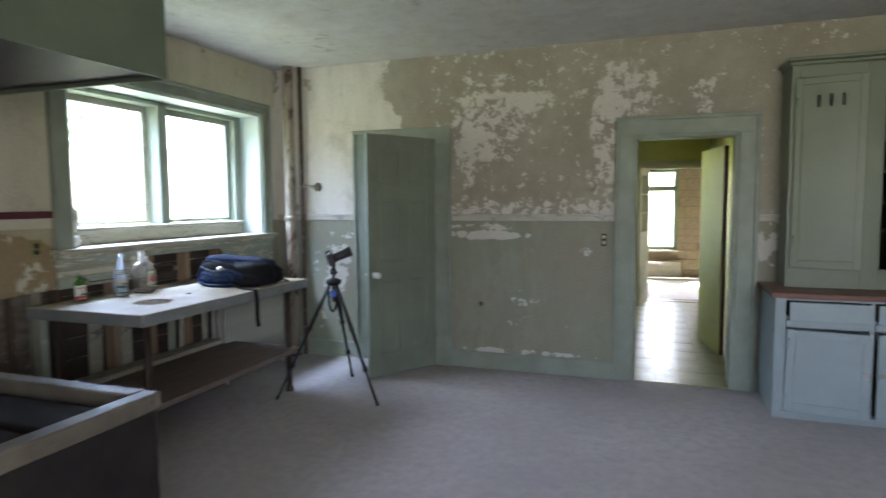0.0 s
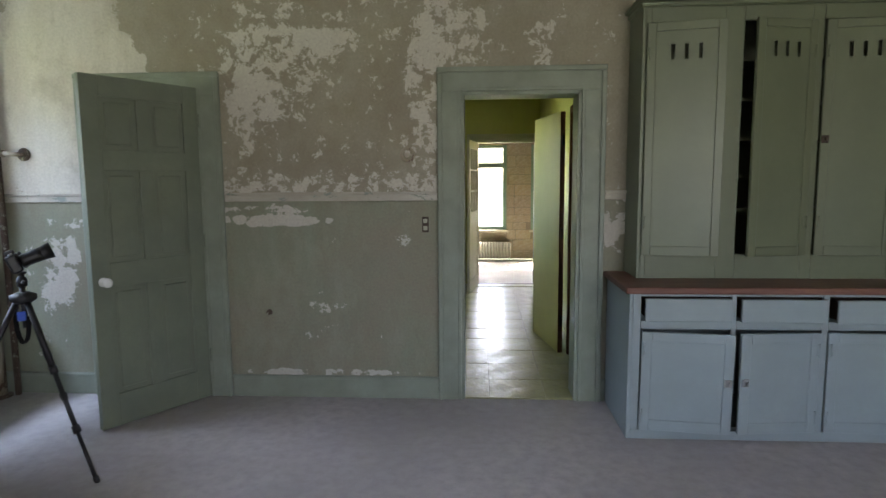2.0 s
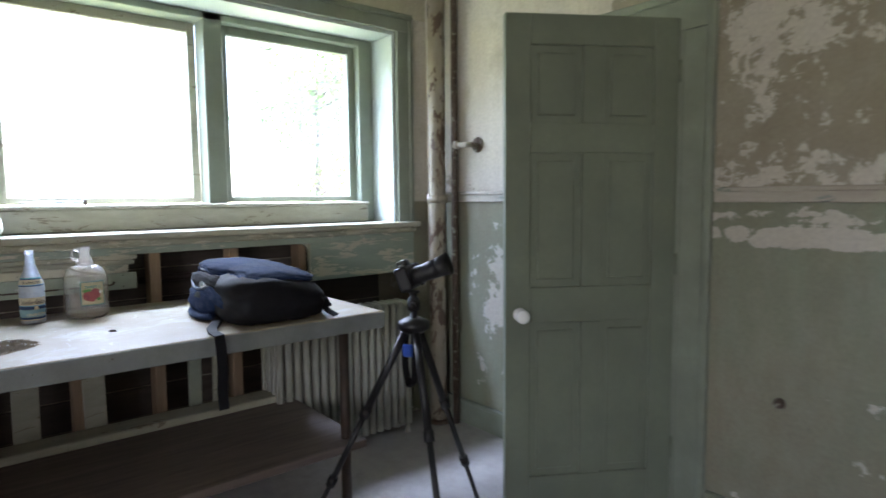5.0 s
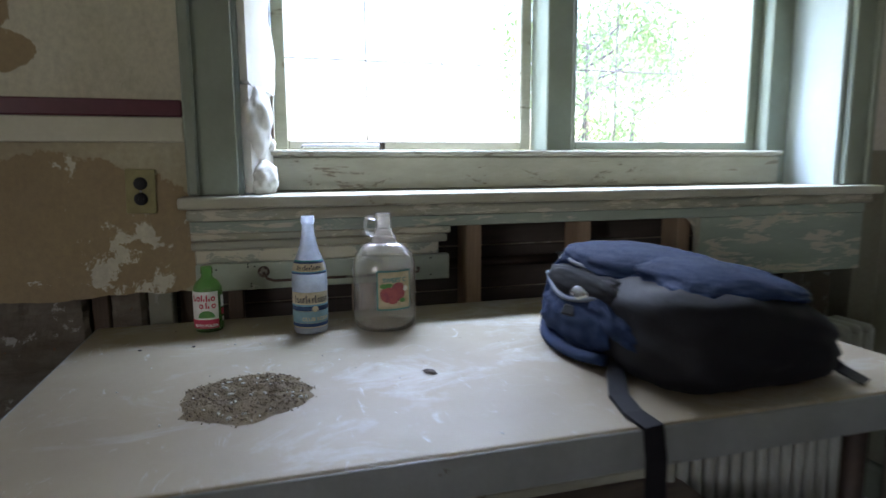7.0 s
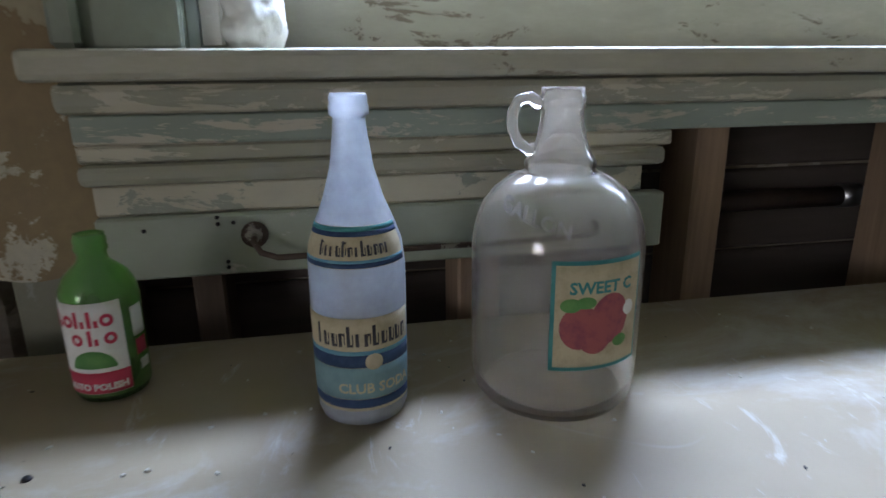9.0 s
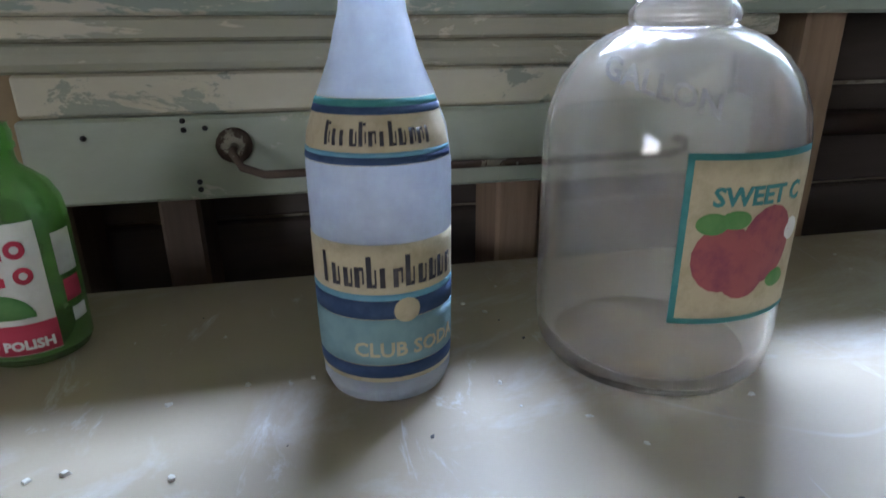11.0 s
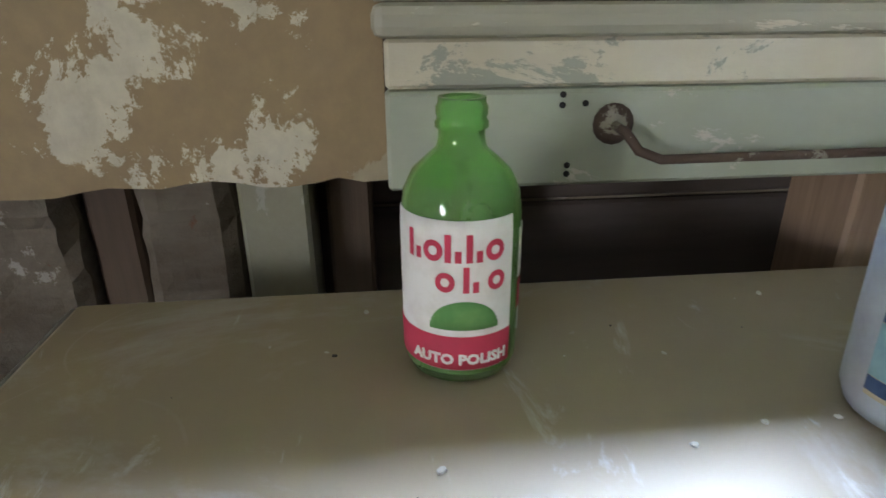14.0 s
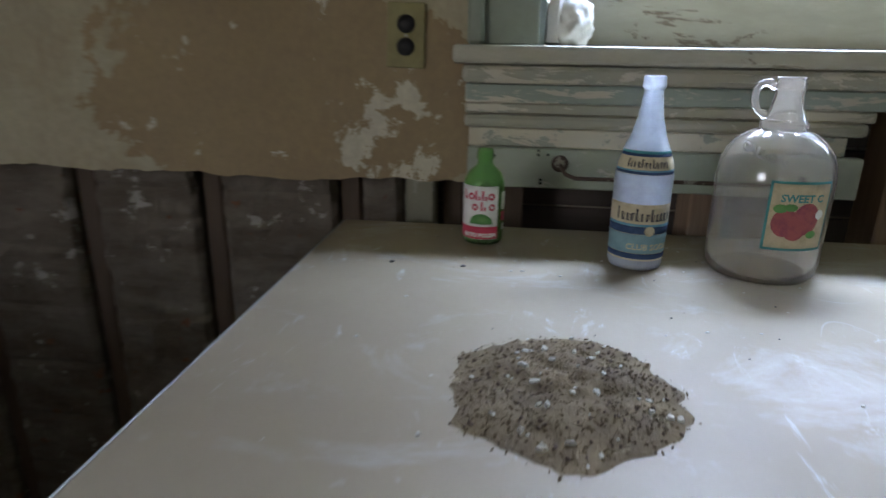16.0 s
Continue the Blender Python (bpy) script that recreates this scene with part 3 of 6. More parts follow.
smear = n.noise(4.5, 8, 0.72, (5, 1, 3), (1.4, 0.8, 1), 0.6)
col = n.mix(n.math('MULTIPLY', n.step(smear, 0.52, 0.70), 0.5), col, (0.50, 0.50, 0.49))
for off, keep in (((3, 9, 0), 0.57), ((11, 2, 0), 0.60), ((6, 5, 0), 0.60)):
    line = n.step(n.math('ABSOLUTE', n.math('SUBTRACT', n.noise(1.5, 2, 0.4, off), 0.5)), 0.0007, 0.0002)
    col = n.mix(n.math('MULTIPLY', n.math('MULTIPLY', line, n.step(n.noise(3.2, 3, 0.6, off), keep, keep + 0.10)), 0.28), col, (0.62, 0.63, 0.64))
n.bump(n.math('ADD', n.math('MULTIPLY', fine, 0.5), scr), 0.10, 0.004)
M_zinc = n.done(col, n.math('ADD', 0.36, n.math('MULTIPLY', n.noise(6, 6, 0.65, (2, 2, 2)), 0.35)), 0.0, 0.4)
M_edge = worn("dull_metal_edge", (0.30, 0.31, 0.30), (0.22, 0.23, 0.22), (0.15, 0.12, 0.09), 8, 0.68, 0.45, 0.3)
TZ = 0.913
TX0, TX1, TY0, TY1 = 0.052, 0.955, -2.69, -0.99
table = thing("work_table", pose(0, 0, 0), "long metal-topped work table with a lower shelf, standing under the window", "table")
s = Shape().box(TX0, TX1, TY0, TY1, TZ - 0.045, TZ, 0.004, seg=2)
part("tabletop", s, M_zinc, table)
part("edge_band", Shape().box(TX1 + 0.0005, TX1 + 0.006, TY0, TY1, TZ - 0.07, TZ - 0.003, 0.002), M_edge, table)
part("edge_band", Shape().box(TX0, TX1, TY0 - 0.006, TY0 - 0.0005, TZ - 0.07, TZ - 0.003, 0.002), M_edge, table)
part("edge_band", Shape().box(TX0, TX1, TY1 + 0.0005, TY1 + 0.006, TZ - 0.07, TZ - 0.003, 0.002), M_edge, table)
for lx in (TX0 + 0.08, TX1 - 0.10):
    for ly in (TY0 + 0.12, TY1 - 0.14):
        s = Shape().tube([(lx, ly, 0.0), (lx, ly, TZ - 0.046)], 0.022, 14)
        s.tube([(lx, ly, 0.0), (lx, ly, 0.02), (lx, ly, 0.05)], [0.035, 0.03, 0.022], 14)
        part("leg", s, M_iron, table)
M_shelf = wood("brown_shelf_board", (0.16, 0.12, 0.10), (0.21, 0.17, 0.14), 4, (1, 0.1, 1), 0.6)
part("shelf", Shape().box(0.14, 0.93, TY0 + 0.05, TY1 - 0.08, 0.325, 0.36, 0.004), M_shelf, table)
part("shelf_strip", Shape().box(0.10, 0.24, TY0 + 0.05, TY1 - 0.08, 0.3605, 0.395, 0.006), M_sill, table)

# ---- tall cupboard ----
CX0, CX1, CF, UF = 4.47, 6.55, -0.60, -0.31
cup = thing("cupboard", pose(0, 0, 0), "tall built-in green cupboard with drawers and doors ajar", "cupboard")
s = Shape()
for x0 in (CX0, CX1 - 0.02):
    part("base_side", Shape().box(x0, x0 + 0.02, CF, -0.003, 0.0, 0.855, 0.002), M_cup_skylit, cup)
s.box(CX0 + 0.02, CX1 - 0.02, -0.02, -0.003, 0.0, 0.855, 0)
part("base_bottom", Shape().box(CX0 + 0.0205, CX1 - 0.0205, CF + 0.0205, -0.0205, 0.05, 0.07, 0), M_cup_skylit, cup)
part("kickboard", Shape().box(CX0 + 0.0205, CX1 - 0.0205, CF, CF + 0.02, 0.0, 0.055, 0.002), M_cup_skylit, cup)
part("base_back", s, M_cup_skylit, cup)
s = Shape()
s.box(CX0 - 0.028, CX1 + 0.02, CF - 0.035, -0.003, 0.8555, 0.895, 0.010, seg=2)
part("counter", s, M_red, cup, "worn reddish brown wooden counter")
s = Shape()
UX0 = 4.575
for x0 in (UX0, CX1 - 0.02):
    part("upper_side", Shape().box(x0, x0 + 0.02, UF, -0.003, 0.8955, 2.52, 0.002), M_cup, cup)
s.box(UX0 + 0.02, CX1 - 0.02, -0.02, -0.003, 0.8955, 2.52, 0)
part("upper_top", Shape().box(UX0 + 0.0205, CX1 - 0.0205, UF, -0.0205, 2.50, 2.52, 0), M_cup, cup)
for zz in (1.30, 1.50, 1.72, 1.95, 2.18):
    part("inner_shelf", Shape().box(UX0 + 0.0205, CX1 - 0.0205, UF + 0.03, -0.0205, zz, zz + 0.02, 0), M_cup, cup)
part("upper_back", s, M_cup, cup)
s = Shape()
s.box(UX0 - 0.035, CX1 + 0.03, UF - 0.035, -0.003, 2.5205, 2.545, 0.005)
s.box(UX0 - 0.018, CX1 + 0.02, UF - 0.018, -0.003, 2.49, 2.52, 0.008)
part("cornice", s, M_cup, cup)
# face frames
s = Shape()
for x0, x1 in ((CX0 + 0.02, 4.535), (5.035, 5.062), (5.53, 5.565), (6.03, 6.065), (6.50, CX1 - 0.02)):
    s.box(x0, x1, CF, CF + 0.02, 0.0555, 0.855, 0.002)
for z0, z1 in ((0.838, 0.855), (0.65, 0.70)):
    for x0, x1 in ((4.5355, 5.0345), (5.0625, 5.5295), (5.5655, 6.0295), (6.0655, 6.4995)):
        s.box(x0, x1, CF, CF + 0.02, z0, z1, 0.002)
part("base_frame", s, M_cup_skylit, cup)
s = Shape()
for x0, x1 in ((UX0 + 0.02, 4.625), (5.045, 5.155), (5.535, 5.60), (6.03, 6.09), (6.49, CX1 - 0.02)):
    s.box(x0, x1, UF, UF + 0.02, 0.8955, 2.4895, 0.002)
for x0, x1 in ((4.6255, 5.0445), (5.1555, 5.5345), (5.6005, 6.0295), (6.0905, 6.4895)):
    s.box(x0, x1, UF, UF + 0.02, 0.8955, 1.045, 0.002)
    s.box(x0, x1, UF, UF + 0.02, 2.405, 2.4895, 0.002)
part("upper_frame", s, M_cup, cup)


def panel_door(w, h, t, stile, mat, parent, name, m, slots=False):
    """Framed door in local x 0..w, z 0..h, front at y=-t; a recessed panel; slots cut near the top."""
    s = Shape()
    s.box(0, stile, -t, 0, 0, h, 0.003)
    s.box(w - stile, w, -t, 0, 0, h, 0.003)
    s.box(stile, w - stile, -t, 0, 0, stile * 1.15, 0.003)
    s.box(stile, w - stile, -t, 0, h - stile, h, 0.003)
    o = part(name, s, mat, parent, m=m)
    s = Shape()
    pz0, pz1 = stile * 1.15, h - stile
    if slots:
        cx = w / 2
        hz = pz1 - 0.16
        s.holes(stile, w - stile, pz0, pz1, [(cx + d - 0.011, cx + d + 0.011, hz, hz + 0.085) for d in (-0.075, 0, 0.075)], -t + 0.006, t - 0.008)
    else:
        s.box(stile, w - stile, -t + 0.006, -0.002, pz0, pz1, 0)
    part("panel", s, mat, o)
    return o


def hung(x, y, z, angle, w, right):
    """Pose of a door leaf hinged at its left or right edge and opened by angle degrees."""
    if not right:
        return pose(x, y, z, 0, 0, -angle)
    return pose(x, y, z, 0, 0, angle) @ pose(-w, 0, 0)


def latch(parent, x, z, y, mat):
    s = Shape().box(x - 0.02, x + 0.02, y - 0.012, y, z - 0.022, z + 0.022, 0.004)
    s.box(x - 0.008, x + 0.008, y - 0.028, y - 0.012, z - 0.012, z + 0.012, 0.004)
    return part("latch", s, mat, parent)


def hinge(parent, x, z, y, mat):
    s = Shape().box(x - 0.012, x + 0.012, y - 0.004, y, z - 0.035, z + 0.035, 0.001)
    s.tube([(x, y - 0.005, z - 0.035), (x, y - 0.005, z + 0.035)], 0.005, 8)
    return part("hinge", s, mat, parent)


UH = 1.355
for x, w, ang, right in ((4.60, 0.435, 10, False), (5.55, 0.385, 14, True), (5.605, 0.42, 4, False), (6.495, 0.40, 3, True)):
    d = panel_door(w, UH, 0.022, 0.05, M_cup, cup, "upper_door", hung(x, UF - 0.003, 1.04, ang, w, right), True)
    hx = 0.012 if not right else w - 0.012
    hinge(d, hx, 0.20, -0.022, M_cup)
    hinge(d, hx, 1.18, -0.022, M_cup)
    if x > 5.56 and not right:
        latch(d, 0.02, 0.68, -0.022, M_iron)
LH = 0.575
for x, w, ang, right in ((4.535, 0.50, 5, False), (5.455 + 0.06, 0.45, 6, True), (5.56, 0.47, 2, False), (6.49, 0.42, 2, True)):
    d = panel_door(w, LH, 0.022, 0.055, M_cup_skylit, cup, "lower_door", hung(x, CF - 0.003, 0.065, ang, w, right) @ pose(0, 0, 0, 0, 0.8 if ang == 5 else 0.0, 0))
    hx = 0.012 if not right else w - 0.012
    hinge(d, hx, 0.09, -0.022, M_cup_skylit)
    hinge(d, hx, 0.48, -0.022, M_cup_skylit)
    latch(d, w - 0.03 if not right else 0.03, 0.30, -0.022, M_steel)
for x0, x1, out in ((4.55, 5.03, 0.02), (5.07, 5.53, 0.035), (5.575, 6.025, 0.05), (6.07, 6.49, 0.02)):
    s = Shape().box(x0, x1, CF - out - 0.02, CF - out, 0.702, 0.832, 0.004)
    o = part("drawer", s, M_cup_skylit, cup)
    part("drawer_box", Shape().box(x0 + 0.02, x1 - 0.02, CF - out + 0.0005, CF + 0.30, 0.712, 0.82, 0.002), M_stud, o)

# ---- doors ----
def six_panel(w, h, t, mat, e):
    """Six raised panels in a framed leaf; local x 0..w, y 0..t, z 0..h."""
    st, mid = 0.105, 0.09
    zs = [(0.20, 0.86), (1.01, 1.56), (1.68, h - 0.12)]
    pw = (w - 2 * st - mid) / 2
    s = Shape()
    s.box(0, st, 0, t, 0, h, 0.003)
    s.box(w - st, w, 0, t, 0, h, 0.003)
    edges = [0] + [v for p in zs for v in p] + [h]
    for a0, a1 in zip(edges[::2], edges[1::2]):
        s.box(st, w - st, 0, t, a0, a1, 0.003)
    for a0, a1 in zs:
        s.box(st + pw, st + pw + mid, 0, t, a0, a1, 0.003)
    leaf = part("leaf", s, mat, e)
    for a0, a1 in zs:
        for x0 in (st, st + pw + mid):
            q = Shape().box(x0, x0 + pw, 0.014, t - 0.014, a0, a1, 0)
            q.box(x0 + 0.03, x0 + pw - 0.03, 0.004, t - 0.004, a0 + 0.03, a1 - 0.03, 0.006)
            part("panel", q, mat, leaf)
    return leaf


# closet door, hinged on the far jamb and standing half open into the room
ang = math.degrees(math.atan2(-0.63, -0.39))
door1 = thing("door_1", pose(1.712, -0.015, 0.01, 0, 0, ang), "dark green six-panel wooden door standing half open", "door", kind="structure")
DW = 0.735
six_panel(DW, 2.11, 0.04, M_door, door1)
for side, yy in ((1, 0.04), (-1, 0.0)):
    s = Shape().lathe([(0.0, 0.0), (0.028, 0.001), (0.028, 0.005), (0.009, 0.008), (0.009, 0.03), (0.02, 0.036), (0.029, 0.05), (0.027, 0.062), (0.015, 0.07), (0.0, 0.072)], 20,
                      m=pose(DW - 0.06, yy, 0.90, -90 * side))
    part("door_knob", s, M_china, door1, "white china knob")
for z in (0.25, 1.05, 1.85):
    part("hinge", Shape().tube([(0.0, 0.045, z), (0.0, 0.045, z + 0.09)], 0.007, 8), M_door, door1)

# ---- under the window: apron boards, studs and the open cavity ----
part("apron_board", Shape().box(0.001, 0.026, WY0 - 0.13, WY1 + 0.115, 1.143, WZ0 - 0.0625, 0.003), M_apron, win)
s = Shape().box(0.001, 0.034, WY0 - 0.13, -1.748, 1.098, 1.122, 0.008, seg=2)
s.box(0.001, 0.022, WY0 - 0.13, -1.735, 1.1225, 1.1425, 0.003)
part("apron_moulding", s, M_mould, win)
M_peeled = worn("peeled_cream_board", (0.62, 0.58, 0.44), (0.52, 0.48, 0.36), (0.33, 0.34, 0.27), 9.0, 0.53, 0.6, grain=(1, 0.45, 1), bump=0.3)
part("lower_board", Shape().box(0.001, 0.018, WY0 - 0.1215, -1.772, 1.061, 1.0975, 0.003), M_peeled, win)
right = Shape().box(0.001, 0.024, -0.85, WY1 + 0.112, 0.93, 1.1425, 0.003)
part("apron_panel", right, M_apron, win)
s = Shape().box(0.001, 0.030, -0.862, -0.8505, 0.93, 1.1425, 0.004)
part("cut_edge", s, M_mould, win)
arc = [(-0.8625 - 0.05 + 0.05 * math.cos(radians(a)), 1.0925 + 0.05 * math.sin(radians(a))) for a in range(0, 91, 15)]
corner = Shape().prism([(-0.8622, 1.1428)] + arc[::-1], 0.002, 0.025)
corner.bm.transform(Matrix(((0, 0, 1, 0), (1, 0, 0, 0), (0, 1, 0, 0), (0, 0, 0, 1))))
bmesh.ops.recalc_face_normals(corner.bm, faces=corner.bm.faces[:])
part("cut_corner", corner, M_mould, win)

hook_board = thing("hook_board", pose(0, 0, 0), "pale green painted board with a rusty rod under the sill", "board")
s = Shape().box(0.002, 0.028, -2.452, -1.742, 0.985, 1.0605, 0.003)
part("board", s, M_board, hook_board)
s = Shape().lathe([(0.0, 0.0), (0.016, 0.0), (0.016, 0.003), (0.009, 0.006), (0.0, 0.007)], 16, m=pose(0.028, -2.277, 1.034, 0, 90, 0))
part("rose", s, M_rust, hook_board)
rod = [(0.03, -2.277, 1.034), (0.055, -2.276, 1.032), (0.062, -2.268, 1.020), (0.062, -2.25, 1.013), (0.060, -2.10, 1.013), (0.058, -1.86, 1.013), (0.054, -1.845, 1.016), (0.045, -1.84, 1.022), (0.028, -1.84, 1.022)]
part("rod", Shape().tube(rod, 0.0038, 8), M_rust, hook_board)
for y, z in ((-2.318, 1.057), (-2.318, 1.049), (-2.311, 1.002), (-2.311, 0.995), (-2.30, 1.05), (-2.40, 1.045), (-1.80, 1.05), (-1.80, 1.0)):
    part("nail_hole", Shape().lathe([(0.0, 0.0), (0.0025, 0.0), (0.0025, 0.0015), (0.0, 0.002)], 8, m=pose(0.028, y, z, 0, 90, 0)), M_black, hook_board)

M_raw = wood("pale_sawn_wood", (0.36, 0.25, 0.16), (0.25, 0.16, 0.095), 9)
stud = tagged(place("stud", Shape().box(-0.105, -0.010, -0.025, 0.025, 0.0, 1.16, 0.004), M_raw, m=pose(0, -1.65, 0)), "rough pale brown wooden wall stud in the open wall", "stud", "wall studs")
for y in (-1.268, -0.885, -1.995):
    copy_thing(stud, pose(0, y, 0))
dark_stud = tagged(place("stud", Shape().box(-0.17, -0.085, -0.022, 0.022, 0.0, 1.06, 0.004), M_stud, m=pose(0, -2.715, 0)), "dark brown wooden stud set back in the open wall", "stud", "dark wall studs")
for y in (-2.36, -2.49, -3.035, -3.34, -3.66):
    copy_thing(dark_stud, pose(0, y, 0))
n = Nodes("rough_mortar")
big = n.noise(7, 7, 0.66, stretch=(1, 0.6, 1.6))
fine = n.noise(55, 6, 0.68)
col = n.mix(n.step(big, 0.38, 0.62), (0.11, 0.09, 0.066), (0.18, 0.155, 0.12))
col = n.mix(n.step(n.noise(12, 8, 0.7, (4, 2, 1)), 0.60, 0.63), col, (0.34, 0.32, 0.28))
col = n.mix(n.step(n.noise(20, 5, 0.6, (1, 8, 3)), 0.66, 0.70), col, (0.17, 0.085, 0.05))
n.bump(n.math('ADD', big, n.math('MULTIPLY', fine, 0.5)), 0.5, 0.012)
M_mortar = n.done(col, 0.92, 0, 0.2)


def infill(y0, y1, z1, seed):
    """Rough slab with uneven face and worn courses, its back flat."""
    b = bmesh.new()
    ny, nz = max(5, int((y1 - y0) / 0.012)), int(z1 / 0.014)
    face = []
    for j in range(nz + 1):
        row = []
        for i in range(ny + 1):
            y, z = y0 + (y1 - y0) * i / ny, z1 * j / nz
            course = abs(((z / 0.078) % 1.0) - 0.5) * 2
            d = 0.009 * noise.noise(Vector((y * 11, z * 16, seed))) + 0.005 * noise.noise(Vector((y * 40, z * 46, seed)))
            d -= 0.007 * max(0.0, course - 0.8) * 5
            if i in (0, ny):
                d -= 0.012 + 0.012 * noise.noise(Vector((0, z * 25, seed + 3)))
            row.append(b.verts.new((-0.062 + d, y, z)))
        face.append(row)
    back = [[b.verts.new((-0.16, y0 + (y1 - y0) * i / ny, z1 * j / nz)) for i in (0, ny)] for j in (0, nz)]
    for p, q in zip(face, face[1:]):
        for i in range(ny):
            b.faces.new((p[i], p[i + 1], q[i + 1], q[i]))
    b.faces.new([r[0] for r in face] + [back[1][0], back[0][0]])
    b.faces.new([r[-1] for r in face][::-1] + [back[0][1], back[1][1]])
    b.faces.new(face[-1] + [back[1][1], back[1][0]])
    bmesh.ops.recalc_face_normals(b, faces=b.faces[:])
    return Shape()._merge(b, None, 0, False)


for k, (y0, y1, z1) in enumerate(((-2.685, -2.598, 1.06), (-3.005, -2.742, 1.06), (-3.31, -3.065, 1.06), (-3.63, -3.37, 1.06), (-3.95, -3.69, 1.06))):
    tagged(place("infill_panel", infill(y0, y1, z1, 5.0 + k), M_mortar), "rough grey-brown mortar infill between the wall studs", "infill", "wall infill panels")
# dark boards added over the stone so the cavity reads as deep shade
M_cavity_shade = wood("cavity_shade_boards", (0.115, 0.092, 0.075), (0.055, 0.044, 0.036), 5, (1, 0.1, 1), 0.9)
lining = thing("cavity_lining", pose(0, 0, 0), "dark brown boards added behind the open wall to deepen its shade", "boards", kind="structure")
for k in range(8):
    part("board", Shape().box(-0.198, -0.182 - 0.004 * (k % 2), -3.95, -0.26, 0.004 + 0.15 * k, 0.148 + 0.15 * k, 0.004), M_cavity_shade, lining)
block = place("wood_block", Shape().box(-0.12, -0.045, -2.586, -2.524, 0.0, 1.03, 0.004), worn("olive_old_paint", (0.27, 0.26, 0.185), (0.21, 0.20, 0.14), (0.33, 0.32, 0.25), 8, 0.62, 0.6))
tagged(block, "olive painted upright plank in the open wall", "plank")
cavity_rail = place("cavity_rail", Shape().box(-0.12, -0.03, -2.68, -0.3, 0.0, 0.05, 0.003), M_stud)
tagged(cavity_rail, "brown wooden sole plate at the foot of the open wall", "plate")
pp = thing("cavity_pipe", pose(0, 0, 0), "dark iron pipe with a pale end inside the open wall", "pipe")
part("pipe", Shape().tube([(-0.145, -1.70, 1.0), (-0.145, -1.30, 1.0)], 0.018, 12), M_iron, pp)
part("pipe_end", Shape().tube([(-0.145, -1.2995, 1.0), (-0.145, -1.26, 1.0)], 0.021, 12), M_steel, pp)
for y, z0, z1, w, mt in ((-2.55, 0.40, 0.86, 0.05, M_board), (-1.93, 0.42, 0.85, 0.09, M_sill), (-1.50, 0.44, 0.84, 0.06, M_board), (-1.40, 0.42, 0.80, 0.035, M_sill), (-1.12, 0.42, 0.86, 0.05, M_sill), (-2.2, 0.42, 0.8, 0.10, M_sill)):
    o = place("plank_offcut", Shape().box(-0.012, 0.012, -w / 2, w / 2, 0, z1 - z0 + 0.40, 0.003), mt, m=pose(-0.005, y, 0.0, random.uniform(-2, 2), 1.5, 0))
    tagged(o, "white-painted plank offcut leaning in the open wall", "plank", "plank offcuts")

# radiator below the table end
M_rad = worn("radiator_paint", (0.36, 0.36, 0.31), (0.28, 0.27, 0.23), (0.20, 0.15, 0.10), 8, 0.66, 0.5)


def radiator(name, m, count, pitch, h, depth, label, mat):
    e = thing(name, m, label, "radiator")
    s = Shape()
    r = pitch * 0.40
    pts = lambda d: [(0, d, 0.06), (0, d, h - r * 1.2)]
    for d in (-depth / 2 + r, 0.0, depth / 2 - r):
        s.tube(pts(d), r, 10)
    for z in (0.075, h - r * 1.4):
        s.tube([(0, -depth / 2 + r * 0.2, z), (0, -depth / 2 + r, z), (0, depth / 2 - r, z), (0, depth / 2 - r * 0.2, z)], [r * 0.7, r * 1.15, r * 1.15, r * 0.7], 10)
    first = part("section", s, mat, e)
    for i in range(1, count):
        o = first.copy()
        scene.collection.objects.link(o)
        o.parent = e
        o.matrix_basis = pose(pitch * i, 0, 0)
    for x in (0, pitch * (count - 1)):
        for d in (-depth / 3, depth / 3):
            part("foot", Shape().tube([(x, d, 0), (x, d, 0.065)], [r * 0.9, r * 0.6], 8), mat, e)
    return e


radiator("radiator", pose(0.20, -1.16, 0, 0, 0, 90), 17, 0.05, 0.80, 0.16, "grey cast-iron column radiator below the table end", M_rad)

# ---- pipes, valve and plates ----
M_pipe = worn("flaking_pipe_paint", (0.44, 0.39, 0.31), (0.27, 0.22, 0.16), (0.13, 0.085, 0.06), 7, 0.54, 0.65, grain=(1, 1, 0.4))
riser = thing("riser_pipe", pose(0, 0, 0), "flaking cream riser pipe with a thin side pipe in the corner", "pipe")
part("pipe", Shape().tube([(0.235, -0.105, 0.0), (0.235, -0.105, H)], 0.052, 20), M_pipe, riser)
part("thin_pipe", Shape().tube([(0.335, -0.05, 0.0), (0.335, -0.05, H)], 0.020, 14), M_rust, riser)
part("collar", Shape().lathe([(0.053, 0.0), (0.064, 0.0), (0.064, 0.05), (0.053, 0.05)], 20, m=pose(0.235, -0.105, 1.36)), M_pipe, riser)
part("floor_collar", Shape().lathe([(0.053, 0.0), (0.085, 0.0), (0.085, 0.01), (0.053, 0.02)], 20, m=pose(0.235, -0.105, 0.0)), M_rust, riser)
valve = thing("valve", pose(0.49, -0.002, 1.695), "rusty pipe stub with a round wall flange", "valve")
part("flange", Shape().lathe([(0.0, 0.0), (0.045, 0.0), (0.045, 0.006), (0.02, 0.012), (0.0, 0.012)], 24, m=pose(0, 0, 0, 90)), M_rust, valve)
part("stub", Shape().tube([(0, -0.01, 0), (0, -0.06, 0), (-0.01, -0.07, 0), (-0.09, -0.07, 0.005)], 0.016, 12), M_pipe, valve)
part("cap", Shape().tube([(-0.0905, -0.07, 0.005), (-0.12, -0.07, 0.006)], 0.024, 12), M_pipe, valve)
